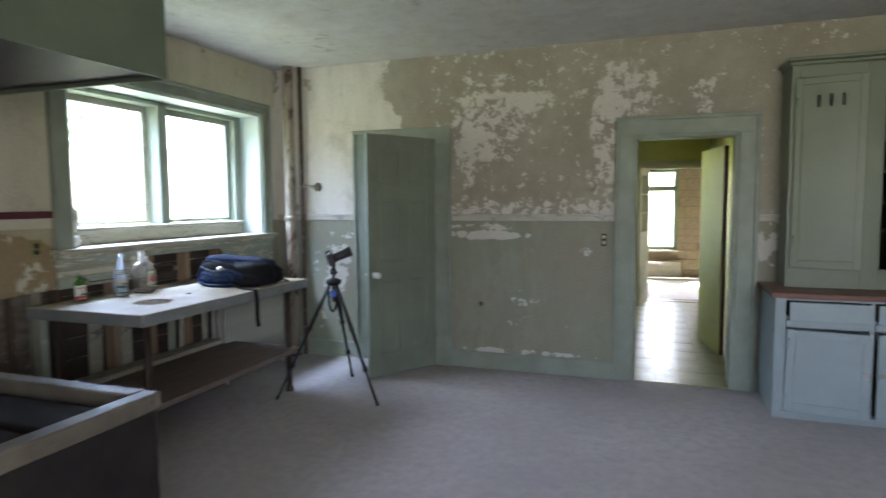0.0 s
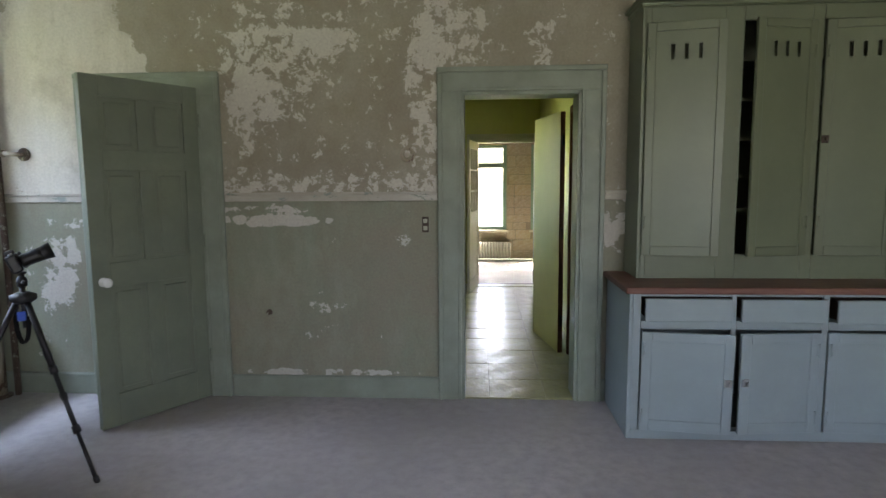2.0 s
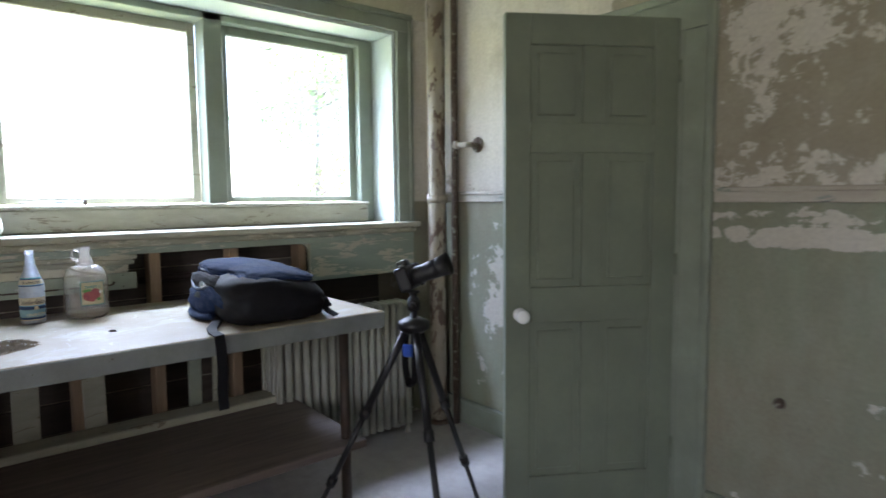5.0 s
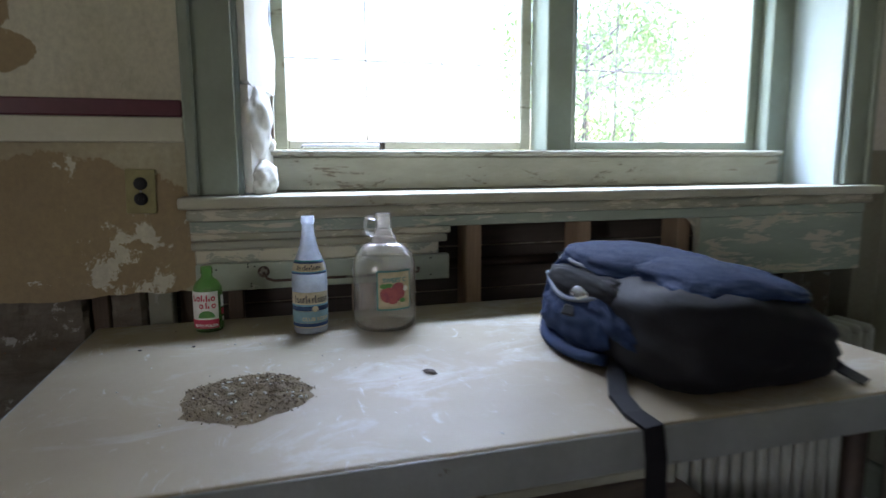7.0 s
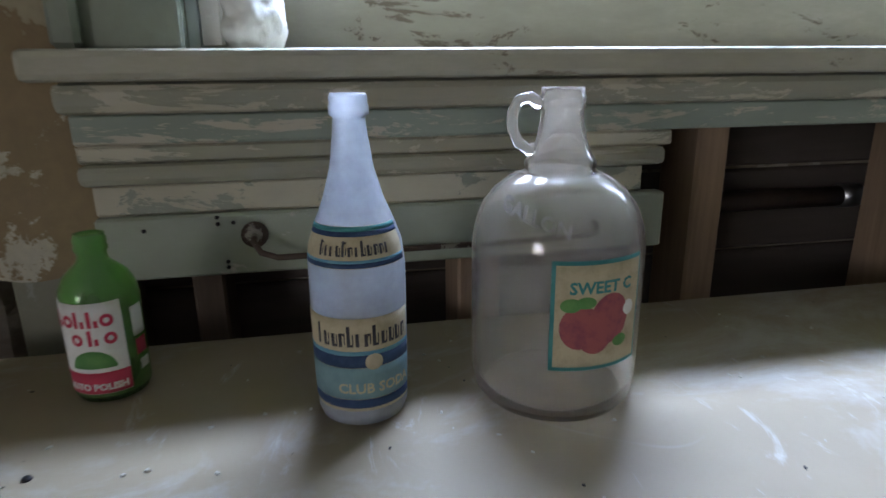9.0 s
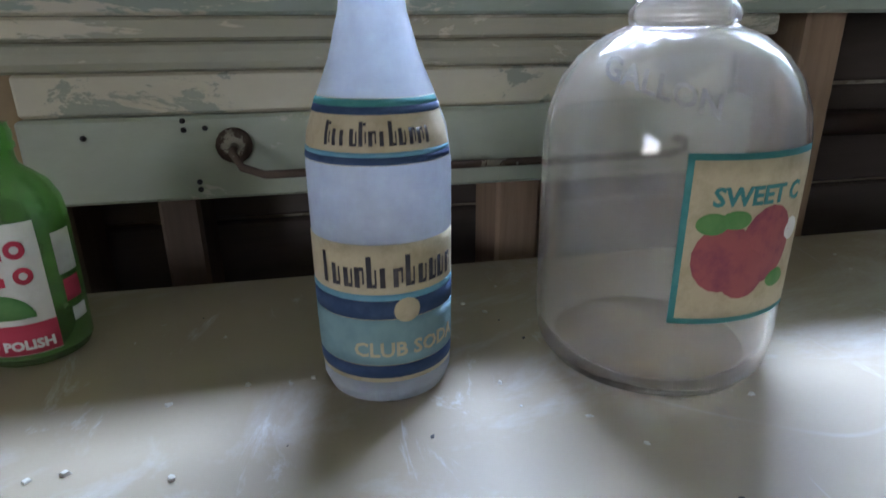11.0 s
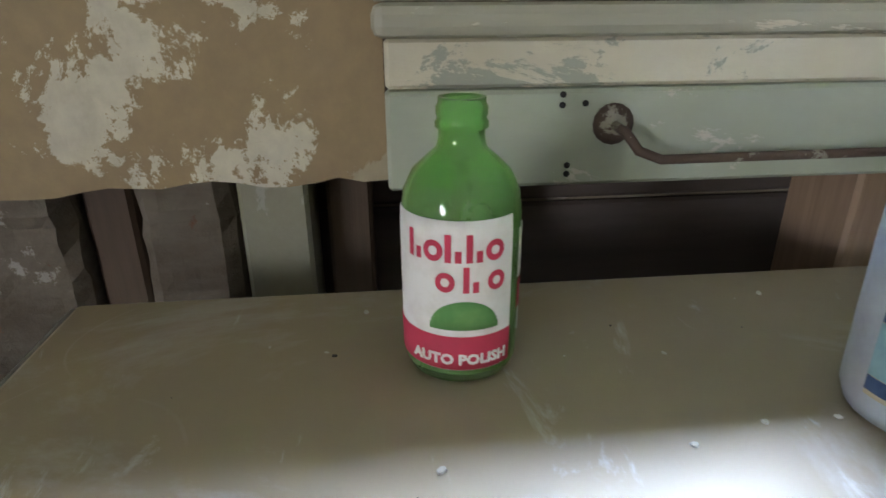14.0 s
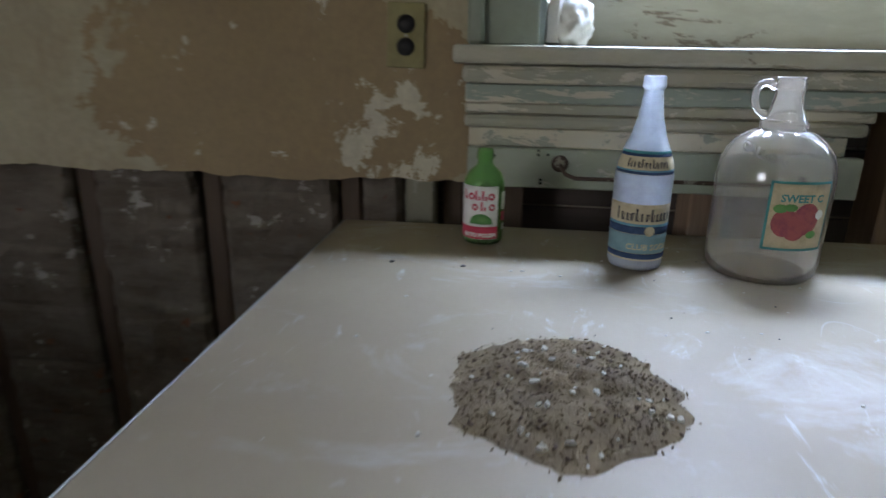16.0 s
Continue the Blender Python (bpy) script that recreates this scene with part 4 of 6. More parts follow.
ring = thing("wall_ring", pose(3.145, -0.002, 1.669), "round metal flange on the peeling plaster wall", "wall flange")
part("ring", Shape().lathe([(0.030, 0.0), (0.052, 0.0), (0.052, 0.006), (0.044, 0.012), (0.034, 0.012), (0.030, 0.0)], 28, m=pose(0, 0, 0, 90)), M_pipe, ring)
part("hub", Shape().lathe([(0.0, 0.010), (0.016, 0.008), (0.020, 0.0)], 20, m=pose(0, 0, 0, 90)), M_rail, ring)
small = tagged(place("pipe_stub", Shape().tube([(0, 0.0, 0), (0, -0.02, 0)], [0.022, 0.016], 12), M_rust, m=pose(2.17, -0.001, 0.60)), "small rusty pipe stub in the plaster wall", "pipe")


def outlet(name, m, plate_mat, hole_mat, label, bare=False):
    """Wall outlet; local x across, z up, front towards -y."""
    e = thing(name, m, label, "outlet")
    w, h = (0.036, 0.058) if not bare else (0.022, 0.052)
    if not bare:
        part("plate", Shape().box(-w, w, -0.006, -0.001, -h, h, 0.004, seg=2), plate_mat, e)
        for dz in (-0.02, 0.02):
            o = part("socket", Shape().lathe([(0.0, 0.0), (0.0165, 0.0), (0.0165, 0.003), (0.0, 0.004)], 20, m=pose(0, -0.006, dz, 90)), hole_mat, e)
            for dx in (-0.006, 0.006):
                part("slot", Shape().box(dx - 0.001, dx + 0.001, -0.0115, -0.0095, dz - 0.004, dz + 0.004, 0), M_black, o)
        part("screw", Shape().lathe([(0.0, 0.0), (0.003, 0.0), (0.002, 0.0015), (0.0, 0.002)], 10, m=pose(0, -0.006, 0, 90)), M_steel, e)
    else:
        part("box", Shape().box(-w, w, -0.004, -0.001, -h, h, 0.003), hole_mat, e)
        for dz in (-0.024, 0.024):
            part("socket", Shape().box(-0.014, 0.014, -0.009, -0.0045, dz - 0.014, dz + 0.014, 0.004), plate_mat, e)
    return e


M_brass = worn("yellowed_plate", (0.30, 0.265, 0.11), (0.22, 0.19, 0.08), (0.2, 0.16, 0.08), 30, 0.66, 0.4)
outlet("outlet", pose(0.0, -2.575, 1.259, 0, 1.5, 90), M_brass, M_black, "yellowed old outlet plate with two black sockets")
outlet("outlet_box", pose(3.26, 0.0, 1.205), M_sill, M_iron, "bare old outlet without its cover plate", True)

# maroon rail on the window wall
r2 = Shape().box(0.001, 0.020, FY, WY0 - 0.131, 1.450, 1.493, 0.004)
structure("maroon_rail", r2, M_maroon, "dark maroon painted wooden wall rail", "trim")
structure("cream_rail", Shape().box(0.001, 0.012, FY, WY0 - 0.131, 1.385, 1.4495, 0.003), M_cream, "cream painted board below the maroon rail", "trim")

# broken plaster in the near reveal and the handle left on the window frame
M_plaster = worn("bare_white_plaster", (0.72, 0.70, 0.65), (0.60, 0.57, 0.50), (0.44, 0.39, 0.32), 9, 0.7, 0.85, bump=0.5)


def lump(sx, sy, sz, seed, rough=0.25, sub=3):
    s = Shape()
    b = bmesh.new()
    bmesh.ops.create_icosphere(b, subdivisions=sub, radius=1.0)
    for v in b.verts:
        d = 1 + rough * noise.noise(v.co * 1.6 + Vector((seed, 0, 0))) + rough * 0.5 * noise.noise(v.co * 4 + Vector((0, seed, 0)))
        v.co = Vector((v.co.x * sx, v.co.y * sy, v.co.z * sz)) * d
    return s._merge(b, None, 0, True)


tagged(place("plaster_lump", lump(0.085, 0.05, 0.05, 3.0, 0.28, 4), M_plaster, m=pose(-0.085, WY0 + 0.055, WZ0 + 0.045)), "broken lump of white plaster on the window sill", "plaster lump")
s = Shape()
outl = []
for i in range(25):
    u = i / 24
    outl.append((-0.02 - 0.185 * (0.80 + 0.20 * noise.noise(Vector((u * 5, 1, 0))) + 0.10 * noise.noise(Vector((u * 17, 4, 0)))), 1.53 + 0.84 * u))
outl += [(-0.004, 2.37), (-0.004, 1.55), (-0.06, 1.525), (-0.12, 1.535)]
s.prism(outl, 0.0, 0.02)
for v in s.bm.verts:
    v.co.z += -0.42 * v.co.x
s.bm.transform(Matrix(((1, 0, 0, 0), (0, 0, 1, 0), (0, 1, 0, 0), (0, 0, 0, 1))))
bmesh.ops.recalc_face_normals(s.bm, faces=s.bm.faces[:])
part("reveal_plaster", s, M_plaster, win, m=pose(0, WY0 + 0.0125, 0))
low_edge = [(-0.165 - 0.02 * noise.noise(Vector((k * 0.7, 6, 0))), 1.25 + 0.29 * k / 10) for k in range(11)]
s = Shape().prism(low_edge + [(-0.004, 1.54), (-0.004, 1.25)], 0.0, 0.02)
for v in s.bm.verts:
    v.co.z += -0.36 * v.co.x
s.bm.transform(Matrix(((1, 0, 0, 0), (0, 0, 1, 0), (0, 1, 0, 0), (0, 0, 0, 1))))
bmesh.ops.recalc_face_normals(s.bm, faces=s.bm.faces[:])
part("reveal_plaster", s, M_plaster, win, m=pose(0, WY0 + 0.0125, 0))
part("reveal_core", lump(0.10, 0.05, 0.105, 8.0, 0.18, 4), M_plaster, win, "crumbling rounded plaster in the broken reveal", m=pose(-0.085, WY0 + 0.042, 1.44))
part("reveal_core", lump(0.020, 0.018, 0.018, 5.0, 0.3, 3), M_plaster, win, m=pose(-0.150, WY0 + 0.085, 1.385))
part("lath", Shape().box(-0.216, -0.185, WY0 + 0.045, WY0 + 0.10, WZ0 + 0.005, WZ1 - 0.0215, 0.004), M_stud, win, "bare dark wood strip behind the broken reveal")
hd = thing("window_bar", pose(-0.20, -2.02, WZ0 + 0.1325), "bent metal stay bar lying on the window rail", "bar")
part("bar", Shape().tube([(0, -0.13, 0.0055), (0, -0.125, 0.012), (0, 0.10, 0.014), (0, 0.125, 0.012)], 0.005, 8), M_steel, hd)
part("bracket", Shape().box(-0.008, 0.008, 0.115, 0.13, 0.0, 0.024, 0.002), M_iron, hd)
# outer grille in front of the glass
for (y0, y1), xg in ((P1, -0.43), (P2, -0.43)):
    gr = thing("window_grille", pose(0, 0, 0), "thin dark wire grille outside the window pane", "grille", "window grilles")
    for k in range(1, 3):
        yy = y0 + (y1 - y0) * k / 3
        part("upright", Shape().tube([(xg, yy, WZ0 + 0.0), (xg, yy, WZ1)], 0.0035, 6), M_iron, gr)
    for k in range(1, 4):
        zz = ZB + 0.30 * k - 0.02
        part("crossbar", Shape().tube([(xg - 0.005, y0 - 0.06, zz), (xg - 0.005, y1 + 0.06, zz)], 0.0035, 6), M_iron, gr)

# ---- hood and range by the way in ----
M_hood = worn("hood_green_paint", (0.13, 0.16, 0.11), (0.10, 0.12, 0.085), None, 3, 0.7, 0.45)
hood = thing("range_hood", pose(0, 0, 0), "large green-painted sheet metal hood hanging over the range", "hood")
hx0, hx1, hy0, hy1, hz0, hz1 = 0.62, 1.72, -5.4, -3.24, 2.05, H
for nm, b in (("front_panel", (hx1 - 0.012, hx1, hy0, hy1, hz0, hz1)), ("end_panel", (hx0, hx1 - 0.0125, hy1 - 0.012, hy1, hz0, hz1)), ("end_panel", (hx0, hx1 - 0.0125, hy0, hy0 + 0.012, hz0, hz1)), ("back_panel", (hx0, hx0 + 0.012, hy0 + 0.0125, hy1 - 0.0125, hz0, hz1))):
    part(nm, Shape().box(*b, 0.002), M_hood, hood)
part("under_panel", Shape().box(hx0 + 0.0125, hx1 - 0.0125, hy0 + 0.0125, hy1 - 0.0125, hz0 + 0.02, hz0 + 0.03, 0), M_iron, hood)
rng = thing("kitchen_range", pose(0, 0, 0), "dark old cooking range with a pale worn rim and open top", "range")
rx0, rx1, ry0, ry1, rz = 1.15, 2.05, -5.3, -3.70, 0.90
M_soot = worn("sooty_iron", (0.016, 0.014, 0.013), (0.026, 0.021, 0.018), None, 6, 0.6, 0.9, spec=0.12)
part("body", Shape().box(rx0, rx1, ry0, ry1, 0.06, rz - 0.06, 0.006), M_soot, rng)
part("plinth", Shape().box(rx0 + 0.04, rx1 - 0.04, ry0 + 0.04, ry1 - 0.04, 0.0, 0.0595, 0.003), M_iron, rng)
M_rim = worn("pale_worn_rim", (0.15, 0.13, 0.09), (0.09, 0.075, 0.055), (0.05, 0.04, 0.03), 8, 0.6, 0.5)
for b in ((rx0 - 0.02, rx0 + 0.06, ry0, ry1), (rx1 - 0.05, rx1 + 0.02, ry0, ry1), (rx0 + 0.0605, rx1 - 0.0505, ry1 - 0.07, ry1), (rx0 + 0.0605, rx1 - 0.0505, ry0, ry0 + 0.07)):
    part("rim", Shape().box(*b, rz - 0.0595, rz, 0.006), M_rim, rng)
for k in range(6):
    y0 = ry0 + 0.10 + k * 0.235
    part("grate", Shape().box(rx0 + 0.08, rx1 - 0.08, y0, y0 + 0.2, rz - 0.0595, rz - 0.03, 0.006), M_soot, rng)

# ---- hall things ----
M_yel = worn("yellow_door_paint", (0.66, 0.64, 0.28), (0.58, 0.56, 0.24), (0.56, 0.54, 0.30), 2, 0.76, 0.45)
M_brown = wood("bare_brown_wood", (0.20, 0.10, 0.06), (0.13, 0.06, 0.035), 8)
d2 = thing("door_2", pose(4.335, 1.12, 0.0, 0, 0, math.degrees(math.atan2(0.735, -0.145))), "flat yellow-painted door standing open along the hall wall", "door", kind="structure")
part("leaf", Shape().box(0.0, 0.75, 0.0, 0.04, 0.008, 2.06, 0.003), M_yel, d2)
part("bare_edge", Shape().box(-0.003, -0.0005, 0.0, 0.04, 0.008, 2.06, 0.001), M_brown, d2)
for z in (0.25, 1.0, 1.78):
    part("hinge", Shape().box(-0.03, 0.0, 0.012, 0.03, z, z + 0.09, 0.002), M_iron, d2)
fr2 = thing("door_frame_3", pose(0, 0, 0), "brown bare wooden frame of the side doorway", "door frame", kind="structure")
for y0 in (0.30, 1.06):
    part("jamb", Shape().box(HX1 - 0.10, HX1 + 0.15, y0, y0 + 0.0595, 0.0, 2.10, 0.004), M_brown, fr2)
part("jamb_head", Shape().box(HX1 - 0.10, HX1 - 0.001, 0.3605, 1.0595, 2.04, 2.10, 0.004), M_brown, fr2)
M_white = worn("pale_frame_paint", (0.58, 0.56, 0.42), (0.50, 0.48, 0.36), (0.35, 0.32, 0.22), 5, 0.7, 0.5)
door_casing("door_frame_4", FD0, FD1, FDH, 0.09, HY, "pale painted casing round the far doorway", M_white)
structure("threshold", Shape().box(FD0 + 0.0225, FD1 - 0.0225, HY - 0.03, HY + 0.03, -0.004, 0.008, 0.002), M_iron, "dark worn threshold strip", "threshold")
d3 = thing("door_3", pose(3.575, 4.56, 0.0, 0, 0, math.degrees(math.atan2(-0.75, -0.115))), "pale door with small glass panes, standing open in the hall", "door", kind="structure")
s = Shape()
LW = 0.76
for x0 in (0.0, LW - 0.1):
    s.box(x0, x0 + 0.1, 0, 0.038, 0.008, 2.02, 0.003)
for z0, z1 in ((0.008, 0.18), (0.95, 1.08), (1.91, 2.02)):
    s.box(0.1, LW - 0.1, 0, 0.038, z0, z1, 0.003)
for k in (1, 2):
    x0 = 0.1 + (LW - 0.2) * k / 3
    s.box(x0 - 0.012, x0 + 0.012, 0.004, 0.034, 1.08, 1.91, 0.002)
    z0 = 1.08 + 0.83 * k / 3
    s.box(0.1, LW - 0.1, 0.006, 0.032, z0 - 0.012, z0 + 0.012, 0.002)
part("leaf", s, M_white, d3)
part("panel", Shape().box(0.1, LW - 0.1, 0.012, 0.026, 0.18, 0.95, 0), M_white, d3)
p = part("pane", Shape().box(0.1, LW - 0.1, 0.018, 0.020, 1.08, 1.91, 0), M_glass, d3)
p.visible_shadow = False

# far window
M_teal = worn("green_sash_paint", (0.22, 0.36, 0.26), (0.18, 0.30, 0.22), (0.4, 0.42, 0.34), 5, 0.74, 0.5)


def far_window(name, x0, x1):
    e = thing(name, pose(0, 0, 0), "tall green-framed window with a transom light", "window", kind="structure")
    y = FRY + 0.10
    for a0, a1 in ((x0, x0 + 0.07), (x1 - 0.07, x1)):
        part("window_frame", Shape().box(a0, a1, y, y + 0.08, FW[2], FW[3], 0.004), M_teal, e)
    for z0, z1 in ((FW[2], FW[2] + 0.07), (1.73, 1.83), (FW[3] - 0.06, FW[3])):
        part("window_rail", Shape().box(x0 + 0.0705, x1 - 0.0705, y, y + 0.08, z0, z1, 0.004), M_teal, e)
    for z0, z1 in ((FW[2] + 0.0705, 1.7295), (1.8305, FW[3] - 0.0605)):
        p = part("pane", Shape().box(x0 + 0.0705, x1 - 0.0705, y + 0.038, y + 0.042, z0, z1, 0), M_glass, e)
        p.visible_shadow = False
    part("window_sill", Shape().box(x0 - 0.03, x1 + 0.03, FRY - 0.04, FRY + 0.10, FW[2] - 0.04, FW[2] - 0.001, 0.004), M_white, e)
    return e


far_window("window_2", FW[0], FW[1])
far_window("window_3", FW2[0], FW2[1])
M_wrad = worn("white_radiator_paint", (0.60, 0.58, 0.50), (0.5, 0.48, 0.4), None, 8, 0.7, 0.5)
radiator("radiator", pose(3.42, 7.28, 0), 15, 0.055, 0.34, 0.16, "low white cast-iron radiator under the far window", M_wrad)

# ---- glass bottles ----
def glass(name, tint, rough, dust, film_col, dust_scale=18, lo=0.3, hi=0.75):
    """Clear glass under a translucent film: dust, or painted backlight on the green glass."""
    n = Nodes(name)
    n.set(n.bsdf, "Base Color", tint)
    n.set(n.bsdf, "Roughness", rough)
    n.set(n.bsdf, "Transmission Weight", 1.0)
    n.set(n.bsdf, "IOR", 1.45)
    df = n.put("ShaderNodeBsdfDiffuse", Color=film_col)
    tl = n.put("ShaderNodeBsdfTranslucent", Color=film_col)
    film = n.put("ShaderNodeMixShader", Fac=0.5, i1=df.outputs[0], i2=tl.outputs[0])
    f = n.step(n.math('ADD', n.math('MULTIPLY', n.noise(dust_scale, 5, 0.6), 0.7), n.math('MULTIPLY', n.noise(dust_scale * 9, 3, 0.6), 0.3)), lo, hi)
    fac = n.math('MULTIPLY', f, dust)
    mx = n.put("ShaderNodeMixShader", Fac=fac, i1=n.bsdf.outputs[0], i2=film.outputs[0])
    n.t.links.new(mx.outputs[0], n.out.inputs[0])
    return n.mat


def paper(name, color, stain, rough=0.75):
    n = Nodes(name)
    f = n.noise(60, 5, 0.65)
    n.bump(f, 0.05, 0.001)
    return n.done(n.mix(n.step(f, 0.45, 0.75), color, stain), rough, 0, 0.3)


def shell(profile, wall, inner_from=2):
    """Outer profile and an inner wall, so that the glass has thickness."""
    inner = [(max(r - wall, 0.0005), z) for r, z in profile[inner_from:]]
    inner = [(0.0, inner[0][1] + wall * 1.4), (inner[0][0] * 0.9, inner[0][1] + wall * 1.4)] + inner[1:]
    return profile + inner[::-1]


def radius_at(profile, z):
    for (r0, z0), (r1, z1) in zip(profile, profile[1:]):
        if min(z0, z1) <= z <= max(z0, z1) and z1 != z0:
            return r0 + (r1 - r0) * (z - z0) / (z1 - z0)
    return profile[-1][0]


def band(profile, a0, a1, z0, z1, lift, steps=8, seg=24):
    """Strip lying on the bottle between two angles and two heights."""
    zs = [z0 + (z1 - z0) * i / steps for i in range(steps + 1)]
    pr = [(radius_at(profile, z) + lift, z) for z in zs]
    pr = [(pr[0][0] - lift * 0.9, z0)] + pr + [(pr[-1][0] - lift * 0.9, z1)]
    return Shape().lathe(pr, seg, a0=a0, a1=a1, smooth=True)


def wrapped_text(body, size, profile, angle, z, lift, slant=0.0, spread=1.0, bold=0.0):
    """Raised lettering, bent round the bottle and centred on an angle."""
    cu = bpy.data.curves.new("lettering", 'FONT')
    cu.body, cu.size, cu.align_x, cu.offset, cu.extrude, cu.resolution_u = body, size, 'CENTER', bold, 0.0002, 2
    tmp = new("tmp_text", cu)
    bpy.context.view_layer.update()
    me = bpy.data.meshes.new_from_object(tmp.evaluated_get(bpy.context.evaluated_depsgraph_get()))
    scene.collection.objects.unlink(tmp)
    bpy.data.objects.remove(tmp)
    s = Shape()
    s.bm.from_mesh(me)
    bpy.data.meshes.remove(me)
    for v in s.bm.verts:
        zz = z + v.co.y + slant * v.co.x
        r = radius_at(profile, zz)
        a = radians(angle) + v.co.x * spread / r
        rr = r + lift + v.co.z
        v.co = Vector((rr * math.cos(a), rr * math.sin(a), zz))
    return s


def script_strokes(parent, mat, profile, angle, width, z, height, count, lift, seed, tall=()):
    """A row of uneven upright strokes standing for a trade name, thick and thin in turn, joined by feet."""
    rnd = random.Random(seed)
    r = radius_at(profile, z)
    full = math.degrees(width / r)
    step = full / count
    for i in range(count):
        a = angle - full / 2 + step * (i + rnd.uniform(-0.06, 0.06))
        h = height * (1.4 if i in tall else rnd.uniform(0.82, 1.0))
        part("stroke", band(profile, a, a + step * 0.40, z, z + h, lift, 2, 2), mat, parent)
        if rnd.random() < 0.75:
            zz = z if rnd.random() < 0.5 else z + h * 0.84
            part("stroke", band(profile, a + step * 0.41, a + step * 0.74, zz, zz + height * 0.16, lift, 2, 2), mat, parent)
            part("stroke", band(profile, a + step * 0.62, a + step * 0.76, z + height * 0.17, z + height * 0.83, lift, 2, 2), mat, parent)


def round_strokes(parent, mat, profile, angle, pitch, z, height, kinds, lift):
    """Plain rings (o) and paired bars (b) standing for a trade name in a rounded hand."""
    r = radius_at(profile, z)
    w = height * 0.28
    for i, kind in enumerate(kinds):
        x0 = (i - (len(kinds) - 1) / 2) * pitch
        s = Shape()
        if kind == "o":
            rings = [[s.bm.verts.new((rad * math.cos(radians(15 * k)) * 0.92, height / 2 + rad * math.sin(radians(15 * k)), 0)) for k in range(24)] for rad in (height * 0.5, height * 0.5 - w)]
            n_ = len(rings[0])
            for k in range(n_):
                s.bm.faces.new((rings[0][k], rings[0][(k + 1) % n_], rings[1][(k + 1) % n_], rings[1][k]))
        else:
            for dx, top in ((-0.24 * height, 1.30), (0.20 * height, 0.55)):
                rows = [[s.bm.verts.new((dx + sx * w / 2, height * top * q, 0)) for sx in (-1, 1)] for q in (0, 0.5, 1)]
                for p, q in zip(rows, rows[1:]):
                    s.bm.faces.new((p[0], p[1], q[1], q[0]))
        for v in s.bm.verts:
            a = radians(angle) + (x0 + v.co.x) / r
            zz = z + v.co.y
            rr = radius_at(profile, zz) + lift
            v.co = Vector((rr * math.cos(a), rr * math.sin(a), zz))
        part("stroke", s, mat, parent)


G_soda = glass("dusty_pale_glass", (0.90, 0.94, 0.98), 0.14, 0.54, (0.80, 0.83, 0.86), 7, -0.2, 0.75)
G_jug = glass("dusty_clear_glass", (0.97, 0.965, 0.95), 0.07, 0.15, (0.84, 0.74, 0.62), 9, 0.0, 0.8)
G_raised = glass("raised_glass", (0.95, 0.95, 0.93), 0.05, 0.6, (0.72, 0.71, 0.69), 16, 0.2, 0.7)
# lime film colour puts the glow of backlit glass into the material
G_green = glass("green_glass", (0.46, 0.88, 0.32), 0.05, 0.42, (0.52, 0.82, 0.38), 9, 0.0, 0.8)
L_cream = paper("aged_cream_paper", (0.52, 0.45, 0.30), (0.38, 0.31, 0.19))
L_white = paper("white_paper", (0.74, 0.74, 0.70), (0.62, 0.60, 0.54))
L_navy = paper("navy_ink", (0.03, 0.06, 0.13), (0.06, 0.10, 0.18))
L_blue = paper("blue_ink", (0.12, 0.30, 0.42), (0.20, 0.38, 0.46))
L_teal = paper("teal_ink", (0.05, 0.22, 0.22), (0.09, 0.28, 0.27))
L_pale = paper("pale_blue_ink", (0.20, 0.32, 0.34), (0.15, 0.26, 0.29))
L_red = paper("red_ink", (0.52, 0.05, 0.09), (0.44, 0.05, 0.08))
L_fruit = paper("apple_red_ink", (0.36, 0.10, 0.10), (0.20, 0.05, 0.09))
L_leaf = paper("leaf_green_ink", (0.10, 0.26, 0.08), (0.16, 0.32, 0.10))
L_dark = paper("dark_ink", (0.05, 0.05, 0.06), (0.09, 0.08, 0.08))

# tall soda bottle
BP = [(0.0, 0.003), (0.030, 0.0), (0.0385, 0.002), (0.0415, 0.010), (0.0425, 0.05), (0.043, 0.12), (0.043, 0.145), (0.0405, 0.165), (0.0345, 0.182), (0.0258, 0.203), (0.0188, 0.228),
      (0.0148, 0.255), (0.0135, 0.268), (0.0135, 0.270), (0.0165, 0.272), (0.0168, 0.278), (0.0158, 0.281), (0.0160, 0.286), (0.0145, 0.289)]
bot = thing("soda_bottle", pose(0.238, -2.166, TZ), "tall dusty pale glass soda bottle with blue and cream labels", "bottle")
part("glass", Shape().lathe(shell(BP, 0.0028), 48), G_soda, bot)
BA, B0, B1 = 12, -84, 66
upper = part("neck_label", band(BP, B0, B1, 0.150, 0.184, 0.0004), L_cream, bot, "cream neck label with dark blue borders")
part("border", band(BP, B0, B1, 0.1505, 0.1545, 0.0007, 2), L_navy, upper)
part("border", band(BP, B0, B1, 0.1545, 0.157, 0.0007, 2), L_blue, upper)
part("border", band(BP, B0, B1, 0.176, 0.180, 0.0007, 2), L_navy, upper)
part("border", band(BP, B0, B1, 0.180, 0.1838, 0.0007, 2), L_teal, upper)
script_strokes(upper, L_dark, BP, -4, 0.064, 0.1605, 0.0088, 12, 0.0008, 5, (0, 4, 7))
low = part("label", band(BP, B0 - 4, B1 + 4, 0.018, 0.106, 0.0004, 10), L_cream, bot, "cream and blue paper label")
part("field", band(BP, B0 - 4, B1 + 4, 0.030, 0.060, 0.0007, 4), L_pale, low)
part("stripe", band(BP, B0 - 4, B1 + 4, 0.0605, 0.072, 0.0007, 2), L_navy, low)
